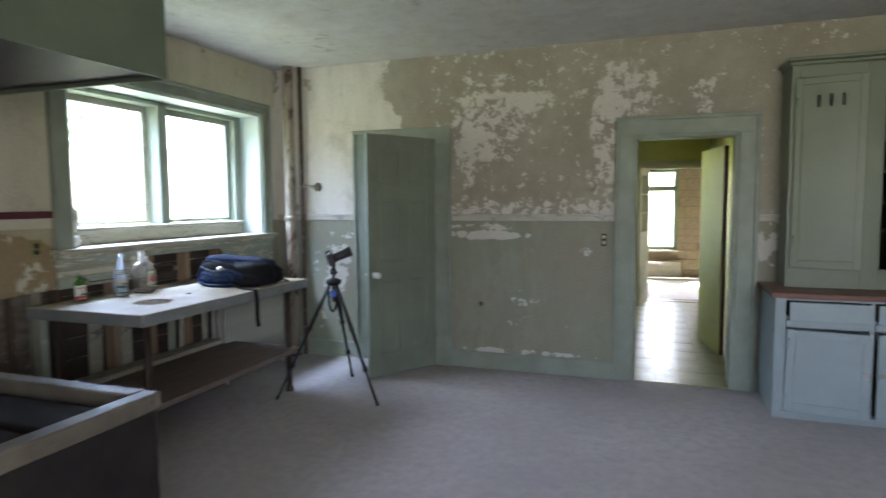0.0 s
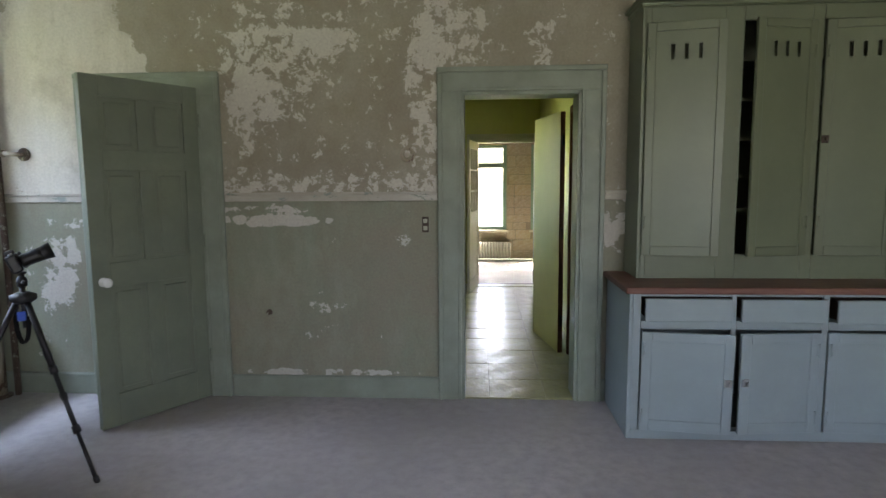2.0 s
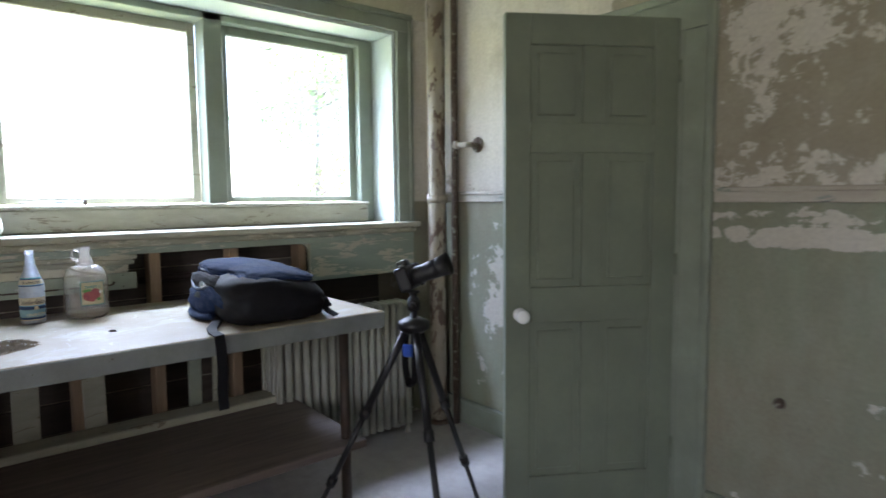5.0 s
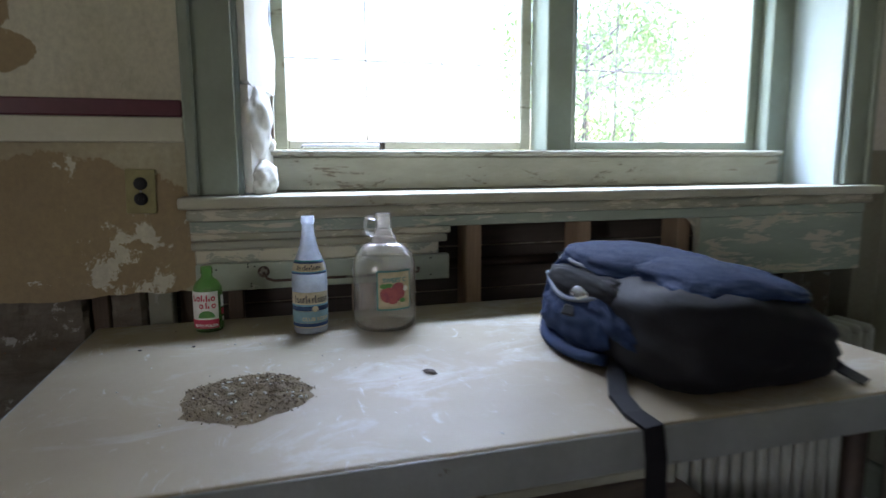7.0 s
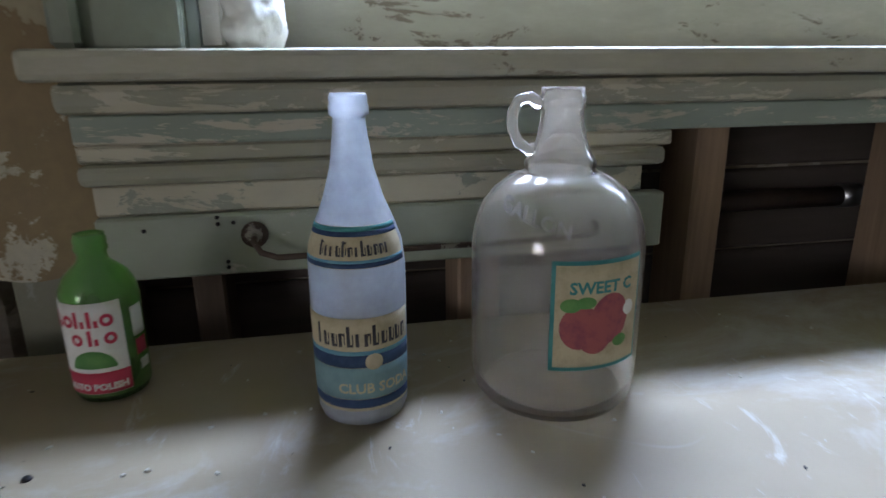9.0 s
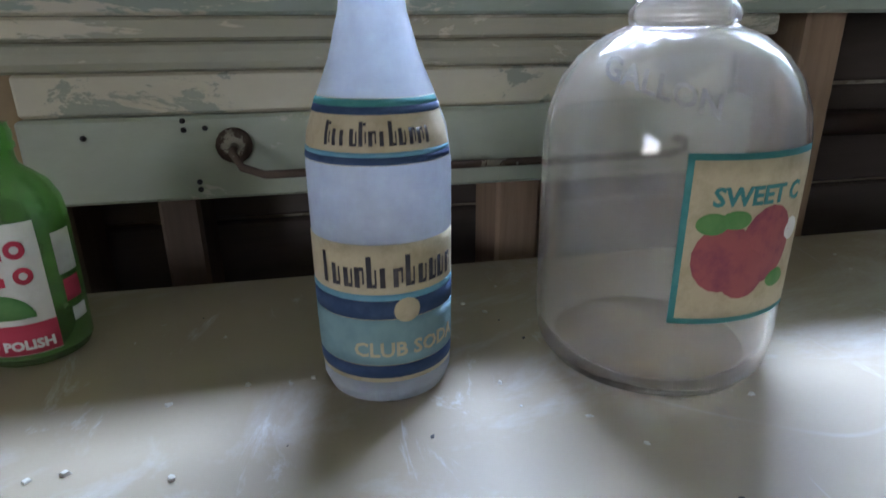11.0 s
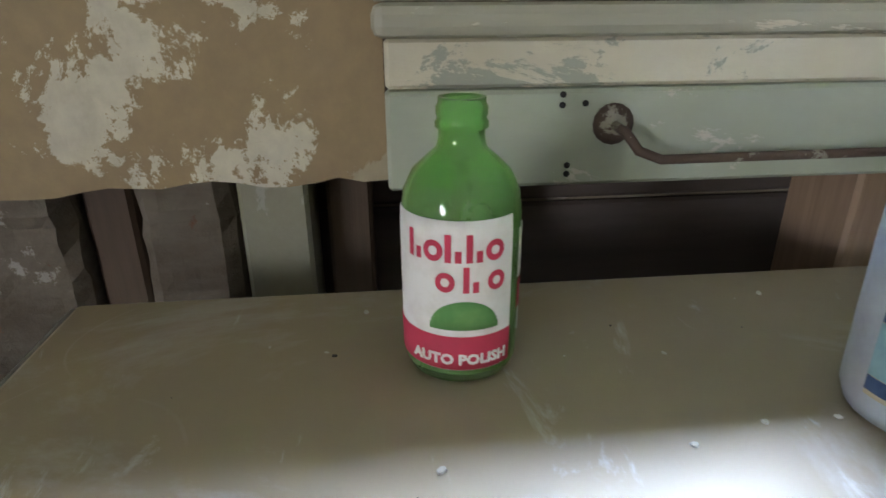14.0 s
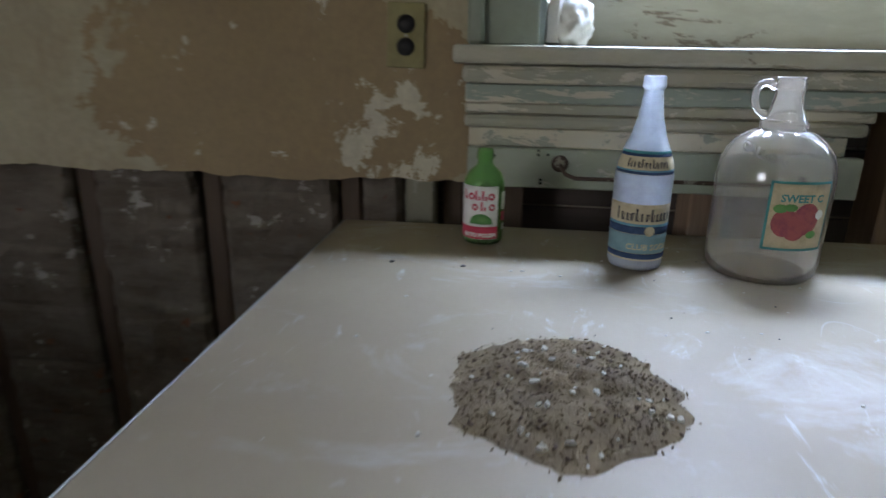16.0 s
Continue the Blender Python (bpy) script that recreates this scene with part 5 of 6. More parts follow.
part("stripe", band(BP, B0 - 4, B1 + 4, 0.021, 0.0295, 0.0007, 2), L_navy, low)
part("stripe", band(BP, B0 - 4, B1 + 4, 0.0722, 0.076, 0.0007, 2), L_blue, low)
script_strokes(low, L_dark, BP, 2, 0.088, 0.0805, 0.0135, 12, 0.0008, 8, (0, 4, 7))
part("lettering", wrapped_text("CLUB SODA", 0.013, BP, BA + 4, 0.036, 0.0008, bold=0.0003), L_cream, low)
part("seal", Shape().lathe([(0.0, 0.0008), (0.0075, 0.0008), (0.008, 0.0)], 20, m=pose(0, 0, 0, 0, 0, BA) @ pose(0.0428, 0, 0.0655, 0, 90, 0)), L_cream, low)

# gallon jug
JP = [(0.0, 0.006), (0.060, 0.0), (0.070, 0.002), (0.077, 0.012), (0.0795, 0.030), (0.0800, 0.145), (0.0795, 0.157), (0.0765, 0.173), (0.070, 0.189), (0.060, 0.202), (0.047, 0.212), (0.037, 0.2165), (0.0315, 0.219),
      (0.0325, 0.223), (0.0325, 0.227), (0.029, 0.231), (0.0225, 0.246), (0.0195, 0.262), (0.0190, 0.272), (0.0205, 0.273), (0.0205, 0.276), (0.0192, 0.278), (0.0205, 0.280), (0.0205, 0.283), (0.0190, 0.285), (0.0190, 0.291)]
jug = thing("glass_jug", pose(0.240, -1.979, TZ), "dusty clear gallon glass jug with an apple label", "jug")
part("glass", Shape().lathe(shell(JP, 0.0035), 56), G_jug, jug)
hnd = [(0, -0.021, 0.276), (0, -0.030, 0.283), (0, -0.040, 0.281), (0, -0.046, 0.270), (0, -0.046, 0.257), (0, -0.040, 0.244), (0, -0.030, 0.237), (0, -0.0245, 0.240)]
part("handle", Shape().tube(hnd, [0.006, 0.0055, 0.005, 0.005, 0.005, 0.005, 0.0055, 0.006], 12), G_jug, jug)
for word, a, slant in (("GALLON", -38, -0.30),):
    part("lettering", wrapped_text(word, 0.0165, JP, a, 0.183, 0.0012, slant, bold=0.0004), G_raised, jug, "embossed glass lettering")
JA0, JA1 = -24, 40
jl = part("label", band(JP, JA0, JA1, 0.058, 0.156, 0.0005, 8), L_teal, jug, "cream paper label with a teal border and red apples")
part("paper", band(JP, JA0 + 2.5, JA1 - 2, 0.0615, 0.1525, 0.0009, 8), L_cream, jl)
part("lettering", wrapped_text("SWEET C", 0.0145, JP, 8, 0.128, 0.0012, bold=0.0004), L_teal, jl)
for a, z, r, mt, sy in ((-6, 0.098, 0.0175, L_fruit, 1.15), (14, 0.104, 0.019, L_fruit, 1.2), (4, 0.088, 0.015, L_fruit, 1.0), (28, 0.110, 0.007, L_white, 1.0), (-12, 0.118, 0.009, L_leaf, 0.7), (-3, 0.120, 0.009, L_leaf, 0.6), (22, 0.082, 0.008, L_leaf, 0.7)):
    s = Shape().lathe([(0.0, 0.0006), (r * 0.9, 0.0005), (r, 0.0)], 18, m=Matrix.Diagonal((sy, 1, 1, 1)))
    for v in s.bm.verts:
        rr, ang_, zz = 0.0812 + v.co.z + (0.0003 if mt is L_leaf else 0.0), radians(a) + v.co.y / 0.08, z + v.co.x
        v.co = Vector((rr * math.cos(ang_), rr * math.sin(ang_), zz))
    part("apple_shape" if mt is L_fruit else "leaf_shape", s, mt, jl)

# green polish bottle
GP = [(0.0, 0.003), (0.024, 0.0), (0.0305, 0.002), (0.033, 0.008), (0.0335, 0.04), (0.0335, 0.100), (0.032, 0.112), (0.027, 0.123), (0.019, 0.131), (0.0135, 0.136), (0.0125, 0.141),
      (0.0125, 0.146), (0.0142, 0.147), (0.0142, 0.150), (0.0128, 0.152), (0.0138, 0.154), (0.0138, 0.158), (0.0126, 0.160), (0.0126, 0.163)]
GP = [(r * 1.045, z) for r, z in GP]
grn = thing("polish_bottle", pose(0.153, -2.412, TZ), "green glass polish bottle with a white and red label", "bottle")
part("glass", Shape().lathe(shell(GP, 0.0025), 40), G_green, grn)
GA0, GA1 = -92, 46
gl_ = part("label", band(GP, GA0, GA1, 0.012, 0.104, 0.0005, 8, 30), L_white, grn, "white and red paper label")
part("stripe", band(GP, GA0, GA1, 0.0125, 0.0345, 0.0009, 2, 30), L_red, gl_)
part("lettering", wrapped_text("AUTO POLISH", 0.0092, GP, -8, 0.0165, 0.0012, bold=0.0004), L_white, gl_)
round_strokes(gl_, L_red, GP, -14, 0.0115, 0.0805, 0.0125, "bobbo", 0.0010)
round_strokes(gl_, L_red, GP, 2, 0.0145, 0.0625, 0.0120, "obo", 0.0010)
dome = Shape()
for k in range(40):
    x0, x1 = -0.019 + 0.038 * k / 40, -0.019 + 0.038 * (k + 1) / 40
    hh = 0.018 * math.sqrt(max(0.01, 1 - ((x0 + x1) / 0.038) ** 2))
    strip = band(GP, -4 + math.degrees(x0 / 0.0335), -4 + math.degrees(x1 / 0.0335), 0.039, 0.039 + hh, 0.0010, 2, 2)
    me = bpy.data.meshes.new("tmp")
    strip.bm.to_mesh(me)
    strip.bm.free()
    dome.bm.from_mesh(me)
    bpy.data.meshes.remove(me)
bmesh.ops.remove_doubles(dome.bm, verts=dome.bm.verts[:], dist=1e-5)
part("emblem", dome, L_leaf, gl_)
part("side_label", band(GP, 60, 88, 0.062, 0.092, 0.0005, 4, 8), L_white, grn)
part("side_label", band(GP, 62, 86, 0.042, 0.058, 0.0005, 4, 8), L_red, grn)
part("side_label", band(GP, 66, 88, 0.026, 0.036, 0.0005, 4, 8), L_white, grn)
part("residue", Shape().lathe([(0.0, 0.0035), (0.029, 0.0035), (0.0312, 0.010), (0.0312, 0.017), (0.0, 0.016)], 28), plain("dark_dregs", (0.012, 0.03, 0.012), 0.25), grn, "dark green dregs in the bottle")

# ---- rubble and crumbs on the table ----
M_dirt = worn("grey_brown_dirt", (0.20, 0.148, 0.080), (0.11, 0.080, 0.046), (0.26, 0.205, 0.125), 22, 0.6, 0.95, bump=0.6)
M_flake = plain("paint_flakes", (0.60, 0.58, 0.50), 0.8, 0, 0.3, 0.3, 30)
random.seed(11)
RC, RA, RB = Vector((0.643, -2.305)), 0.116, 0.118


def pile_edge(a):
    return 1.0 + 0.16 * noise.noise(Vector((math.cos(a) * 1.7, math.sin(a) * 1.7, 4))) + 0.10 * noise.noise(Vector((math.cos(a) * 6, math.sin(a) * 6, 1)))


b = bmesh.new()
rings = [[b.verts.new((RC.x, RC.y, TZ + 0.009))]]
NS, NR = 72, 16
for j in range(1, NR + 1):
    ring_ = []
    for i in range(NS):
        a = 2 * math.pi * i / NS
        k = j / NR * pile_edge(a)
        p = Vector((RC.x + RA * k * math.cos(a), RC.y + RB * k * math.sin(a), 0))
        h = max(0.0, 1 - (j / NR) ** 2.2)
        hh = (0.007 + 0.008 * noise.noise(p * 22) + 0.005 * noise.noise(p * 70)) * h
        ring_.append(b.verts.new((p.x, p.y, TZ + 0.0004 + max(0.0, hh))))
    rings.append(ring_)
for i in range(NS):
    b.faces.new((rings[0][0], rings[1][i], rings[1][(i + 1) % NS]))
for p, q in zip(rings[1:], rings[2:]):
    for i in range(NS):
        b.faces.new((p[i], q[i], q[(i + 1) % NS], p[(i + 1) % NS]))
pile = Shape()._merge(b, None, 0, True)


def chips(verts, faces, cx, cy, z, size, flat):
    """One irregular chip appended to raw lists."""
    k = random.choice((4, 5, 6))
    base = len(verts)
    rot = Euler((random.uniform(-flat, flat), random.uniform(-flat, flat), random.uniform(0, 6.3))).to_matrix()
    th = size * random.uniform(0.15, 0.5)
    for lvl in (0, 1):
        for i in range(k):
            a = 2 * math.pi * i / k
            r = size * random.uniform(0.6, 1.0) * (1 - 0.25 * lvl)
            v = rot @ Vector((r * math.cos(a), r * 0.7 * math.sin(a), th * lvl))
            verts.append((cx + v.x, cy + v.y, z + v.z))
    faces.append(tuple(range(base + k - 1, base - 1, -1)))
    faces.append(tuple(range(base + k, base + 2 * k)))
    for i in range(k):
        faces.append((base + i, base + (i + 1) % k, base + k + (i + 1) % k, base + k + i))


def stuff(name, verts, faces, mat, label, category, parent=None):
    me = bpy.data.meshes.new(name)
    me.from_pydata(verts, [], faces)
    me.materials.append(mat)
    o = new(name, me)
    if parent is not None:
        o.parent = parent
    return tagged(o, label, category, kind="stuff")


tagged(place("rubble_pile", pile, M_dirt), "low pile of grey-brown dirt and debris on the table", "rubble", kind="stuff")
for nm, count, lo, hi, mt, flat in (("rubble_grit", 2200, 0.0007, 0.0030, M_dirt, 0.7), ("rubble_dark_bits", 190, 0.0009, 0.0042, M_stud, 0.6), ("rubble_flakes", 48, 0.0015, 0.0080, M_flake, 0.4)):
    vs, fs = [], []
    for _ in range(count):
        a, k = random.uniform(0, 6.283), math.sqrt(random.random()) * random.choice((0.80, 0.92, 0.98, 1.05))
        kk = k * pile_edge(a)
        x, y = RC.x + RA * kk * math.cos(a), RC.y + RB * kk * math.sin(a)
        q = Vector((x, y, 0))
        h = (0.007 + 0.008 * noise.noise(q * 22)) * max(0.0, 1 - k ** 2.2)
        chips(vs, fs, x, y, TZ + max(h, 0.0) + 0.0008, random.uniform(lo, hi), flat)
    stuff(nm, vs, fs, mt, {"rubble_grit": "fine grey-brown grit in the rubble pile", "rubble_dark_bits": "dark wood bits in the rubble pile", "rubble_flakes": "pale paint flakes on the rubble pile"}[nm], "debris")
for nm, count, mt in (("table_flakes", 110, M_flake), ("table_specks", 45, M_black)):
    vs, fs = [], []
    for _ in range(count):
        x, y = random.uniform(TX0 + 0.03, TX1 - 0.03), random.uniform(TY0 + 0.03, TY1 - 0.05)
        if nm == "table_specks" or random.random() < 0.6:
            x = TX0 + 0.03 + (TX1 - TX0) * 0.55 * random.random()
        chips(vs, fs, x, y, TZ + 0.0006, random.uniform(0.0008, 0.0042) * (1.0 if nm == "table_flakes" else 0.7), 0.12)
    stuff(nm, vs, fs, mt, {"table_flakes": "scattered pale paint flakes on the tabletop", "table_specks": "scattered dark specks on the tabletop"}[nm], "debris")

part("residue", Shape().lathe([(0.0, 0.011), (0.045, 0.0105), (0.066, 0.0085)], 28), M_dirt, jug, "brown dirt settled inside the jug")

tagged(place("dried_leaf", lump(0.016, 0.008, 0.004, 6.0, 0.5, 3), M_iron, m=pose(0.62, -1.96, TZ + 0.003, 0, 0, 35)), "curled dark dried leaf on the tabletop", "leaf")
for px, py in ((0.292, -2.547), (0.296, -2.434)):
    tagged(place("screw", Shape().lathe([(0.0, 0.0), (0.0042, 0.0), (0.0034, 0.0018), (0.0, 0.0022)], 12), M_black, m=pose(px, py, TZ + 0.0003)), "small dark screw head in the tabletop", "screw", "tabletop screws")

# ---- backpack ----
n = Nodes("navy_nylon")
wv = n.noise(500, 2, 0.5)
fo = n.noise(9, 5, 0.6)
col = n.mix(n.step(fo, 0.35, 0.7), (0.012, 0.022, 0.055), (0.020, 0.036, 0.085))
n.bump(n.math('ADD', n.math('MULTIPLY', wv, 0.15), fo), 0.5, 0.02)
M_navy = n.done(col, 0.8, 0, 0.15)
M_blk = plain("black_webbing", (0.007, 0.007, 0.009), 0.7, 0, 0.3, 0.3, 120)


def pillow(sx, sy, sz, power, seed, crease, sub=5):
    """Rounded box with folds, resting on its flat underside."""
    s = Shape()
    b = bmesh.new()
    bmesh.ops.create_cube(b, size=2.0)
    bmesh.ops.subdivide_edges(b, edges=b.edges[:], cuts=18, use_grid_fill=True)
    for v in b.verts:
        c = v.co
        d = (abs(c.x) ** power + abs(c.y) ** power + abs(c.z) ** power) ** (1 / power)
        q = c / d
        f = crease * (noise.noise(q * 2.2 + Vector((seed, 0, 0))) + 0.6 * noise.noise(Vector((q.x * 6, q.y * 6, q.z * 3)) + Vector((0, seed, 0))) + 0.35 * noise.noise(Vector((q.x * 14, q.y * 11, q.z * 5 + seed))))
        q = q * (1 + f)
        v.co = Vector((q.x * sx, q.y * sy, max(q.z, -0.92) * sz))
    return s._merge(b, None, 0, True)


pack = thing("backpack", pose(0.66, -1.425, TZ), "navy and black backpack, half unzipped, lying on the table", "backpack")


def slumped(s, cx, cy, fall_x, fall_y):
    """Lets the top of a soft part sink towards the front and one end."""
    for v in s.bm.verts:
        up = max(0.0, min(1.0, (v.co.z + 0.05) / 0.12))
        v.co.z -= up * (fall_x * max(0.0, v.co.x - cx) + fall_y * max(0.0, v.co.y - cy))
    return s


part("body", slumped(pillow(0.25, 0.205, 0.100, 4.6, 1.0, 0.045), 0.10, -0.02, 0.06, 0.24), M_blk, pack, m=pose(0.012, 0.012, 0.093))
part("lid", slumped(pillow(0.150, 0.18, 0.030, 3.2, 4.0, 0.06), 0.0, 0.0, 0.10, 0.24), M_navy, pack, "faded navy blue top flap, unzipped along its edge", m=pose(-0.095, -0.005, 0.197, 0, 2, 0))
part("front_pocket", slumped(pillow(0.125, 0.160, 0.034, 3.0, 7.0, 0.10), 0.0, 0.0, 0.14, 0.24), M_navy, pack, m=pose(0.095, 0.02, 0.180, 0, 4, 0))
part("mouth", pillow(0.15, 0.03, 0.035, 2.6, 3.0, 0.10), plain("dark_lining", (0.006, 0.006, 0.008), 0.9), pack, m=pose(-0.075, -0.178, 0.150))
part("side_pocket", pillow(0.155, 0.045, 0.062, 2.5, 9.0, 0.16), M_navy, pack, m=pose(-0.085, -0.178, 0.072))
part("side_pocket", pillow(0.12, 0.045, 0.055, 2.6, 12.0, 0.12), M_blk, pack, m=pose(0.06, 0.195, 0.050))
part("side_fold", pillow(0.10, 0.035, 0.030, 2.4, 15.0, 0.20), M_navy, pack, m=pose(0.05, -0.176, 0.105, 0, 18, 0))
rim = [(-0.095 + 0.152 * math.cos(a), -0.005 + 0.182 * math.sin(a), 0.195 - 0.03 * math.cos(a) * 0.152 - 0.10 * max(0.0, 0.152 * math.cos(a))) for a in [radians(150 + 12.5 * k) for k in range(17)]]
M_piping = plain("grey_piping", (0.10, 0.115, 0.14), 0.6)
part("piping", Shape().tube(rim, 0.0045, 8), M_piping, pack, "grey piping round the flap")
lip = [(-0.235 + 0.29 * k / 14, -0.186 - 0.030 * math.sin(math.pi * k / 14), 0.152 - 0.030 * math.sin(math.pi * k / 14)) for k in range(15)]
part("piping", Shape().tube(lip, 0.0050, 8), M_piping, pack)
part("badge", lump(0.034, 0.010, 0.020, 2.0, 0.35, 3), plain("silver_foil", (0.8, 0.8, 0.82), 0.2, 0.9), pack, "shiny silver wrapper showing in the open mouth", m=pose(-0.045, -0.204, 0.142, -20, 0, 0))


def strap(pts, width, thick):
    b = bmesh.new()
    pts = [Vector(p) for p in pts]
    rows = []
    for i, p in enumerate(pts):
        d = (pts[min(i + 1, len(pts) - 1)] - pts[max(i - 1, 0)]).normalized()
        side = Vector((0, 1, 0)) if abs(d.y) < 0.8 else Vector((1, 0, 0))
        side = (side - d * side.dot(d)).normalized()
        up = d.cross(side)
        rows.append([b.verts.new(p + side * sx * width / 2 + up * sz * thick / 2) for sx, sz in ((-1, -1), (1, -1), (1, 1), (-1, 1))])
    for p, q in zip(rows, rows[1:]):
        for k in range(4):
            b.faces.new((p[k], p[(k + 1) % 4], q[(k + 1) % 4], q[k]))
    b.faces.new(rows[0][::-1])
    b.faces.new(rows[-1])
    bmesh.ops.recalc_face_normals(b, faces=b.faces[:])
    return Shape()._merge(b, None, 0, False)


def padded(pts, width, thick, seg=12):
    """Soft padded band: an oval section carried along a smooth path."""
    b = bmesh.new()
    raw = [Vector(p) for p in pts]
    pts = []
    for i in range(len(raw) - 1):
        p0, p1, p2, p3 = raw[max(i - 1, 0)], raw[i], raw[i + 1], raw[min(i + 2, len(raw) - 1)]
        for k in range(4):
            u = k / 4
            pts.append(0.5 * (2 * p1 + (p2 - p0) * u + (2 * p0 - 5 * p1 + 4 * p2 - p3) * u * u + (3 * p1 - p0 - 3 * p2 + p3) * u ** 3))
    pts.append(raw[-1])
    rows = []
    for i, p in enumerate(pts):
        d = (pts[min(i + 1, len(pts) - 1)] - pts[max(i - 1, 0)]).normalized()
        side = Vector((-0.45, -1.0, 0.10))
        side = (side - d * side.dot(d)).normalized()
        up = d.cross(side)
        w = 1.0 + 0.10 * noise.noise(p * 22)
        rows.append([b.verts.new(p + side * math.cos(2 * math.pi * k / seg) * width / 2 * w + up * math.sin(2 * math.pi * k / seg) * thick / 2 * w) for k in range(seg)])
    for p, q in zip(rows, rows[1:]):
        for k in range(seg):
            b.faces.new((p[k], p[(k + 1) % seg], q[(k + 1) % seg], q[k]))
    b.faces.new(rows[0][::-1])
    b.faces.new(rows[-1])
    bmesh.ops.recalc_face_normals(b, faces=b.faces[:])
    return Shape()._merge(b, None, 0, True)


inv = pack.matrix_basis.inverted()
loc = lambda pts: [inv @ Vector(p) for p in pts]
belt = [(0.47, -1.555, TZ + 0.19), (0.42, -1.565, TZ + 0.165), (0.388, -1.575, TZ + 0.10), (0.392, -1.585, TZ + 0.04), (0.43, -1.605, TZ + 0.018), (0.49, -1.632, TZ + 0.014), (0.57, -1.648, TZ + 0.014), (0.65, -1.643, TZ + 0.016), (0.71, -1.625, TZ + 0.022)]
part("hip_belt", padded(loc(belt), 0.046, 0.024), M_navy, pack, "padded navy belt curving out over the table")
part("shoulder_strap", strap(loc([(0.70, -1.585, TZ + 0.03), (0.76, -1.628, TZ + 0.012), (0.85, -1.678, TZ + 0.007), (0.92, -1.695, TZ + 0.006), (0.966, -1.69, TZ + 0.002), (0.974, -1.688, TZ - 0.05), (0.972, -1.685, TZ - 0.12), (0.975, -1.69, TZ - 0.20), (0.985, -1.69, TZ - 0.26)]), 0.035, 0.007), M_blk, pack)
part("strap_tail", strap(loc([(0.80, -1.27, TZ + 0.10), (0.84, -1.24, TZ + 0.06), (0.88, -1.215, TZ + 0.02), (0.92, -1.20, TZ + 0.005)]), 0.028, 0.005), M_blk, pack)
part("strap_tail", strap(loc([(0.70, -1.255, TZ + 0.12), (0.76, -1.22, TZ + 0.10), (0.83, -1.205, TZ + 0.055), (0.85, -1.20, TZ + 0.03)]), 0.04, 0.008), M_blk, pack)
part("buckle", Shape().box(-0.018, 0.018, -0.012, 0.012, -0.004, 0.004, 0.003, m=pose(*loc([(0.60, -1.645, TZ + 0.10)])[0], 60, 0, 20)), M_black, pack)

# ---- tripod with camera ----
tri = thing("tripod", pose(0, 0, 0), "black camera tripod with three spread legs standing by the table", "tripod")
APEX = Vector((1.225, -1.03, 0.90))
for foot in ((1.70, -1.24, 0.0), (0.885, -1.355, 0.0), (1.165, -0.625, 0.0)):
    f = Vector(foot)
    d = (f - APEX).normalized()
    top = APEX + Vector((d.x, d.y, 0)) * 0.045
    s = Shape()
    L = (f - top).length
    dd = (f - top).normalized()
    leg = part("leg", s.tube([top, top + dd * L * 0.40], 0.0155, 12), M_black, tri)
    part("leg_section", Shape().tube([top + dd * L * 0.40, top + dd * L * 0.72], 0.0120, 12), M_black, leg)
    part("leg_section", Shape().tube([top + dd * L * 0.72, top + dd * (L - 0.02)], 0.0095, 12), M_black, leg)
    for k in (0.40, 0.72):
        part("clamp", Shape().tube([top + dd * (L * k - 0.02), top + dd * (L * k + 0.02)], 0.0195, 12), M_black, leg)
    part("foot", Shape().tube([top + dd * (L - 0.03), f + Vector((0, 0, 0.006)), f + Vector((0, 0, 0.0))], [0.013, 0.014, 0.012], 12), M_black, leg)
part("crown", Shape().lathe([(0.0, -0.03), (0.035, -0.03), (0.062, -0.01), (0.062, 0.015), (0.03, 0.03), (0.0, 0.03)], 18, m=pose(*APEX)), M_black, tri)
part("centre_column", Shape().tube([APEX - Vector((0, 0, 0.16)), APEX + Vector((0, 0, 0.08))], 0.013, 14), M_black, tri)
part("ball_head", Shape().lathe([(0.0, 0.06), (0.024, 0.06), (0.026, 0.085), (0.022, 0.105), (0.014, 0.112), (0.014, 0.125), (0.024, 0.128), (0.024, 0.136), (0.0, 0.136)], 18, m=pose(*APEX)), M_black, tri)
part("knob", Shape().tube([APEX + Vector((0.024, -0.02, 0.085)), APEX + Vector((0.05, -0.045, 0.085))], 0.011, 12), M_black, tri)
loop = [APEX + Vector((0.035 * math.cos(a), -0.02, -0.12 + 0.12 * math.sin(a))) for a in [math.radians(60 + 24 * k) for k in range(14)]]
part("strap_loop", strap(loop, 0.028, 0.006), M_blk, tri)
part("tag", Shape().box(-0.02, 0.02, -0.006, 0.006, -0.025, 0.025, 0.004, m=pose(APEX.x + 0.02, APEX.y - 0.045, APEX.z - 0.09, 0, 0, 30)), plain("blue_tag", (0.02, 0.08, 0.45), 0.4), tri, "bright blue tag")

CAMP = look((APEX.x, APEX.y, APEX.z + 0.137), (APEX.x + 0.62, APEX.y + 0.45, APEX.z + 0.137 + 0.30))
cm = thing("photo_camera", CAMP @ pose(0, 0.052, 0), "black photo camera with a lens and hood, mounted on the tripod", "camera")
s = Shape().box(-0.068, 0.068, -0.048, 0.048, -0.022, 0.030, 0.012, seg=2)
s.box(-0.026, 0.026, 0.046, 0.072, -0.020, 0.024, 0.008, seg=2)
s.box(-0.068, -0.036, -0.048, 0.046, -0.040, -0.020, 0.010, seg=2)
part("camera_body", s, M_black, cm)
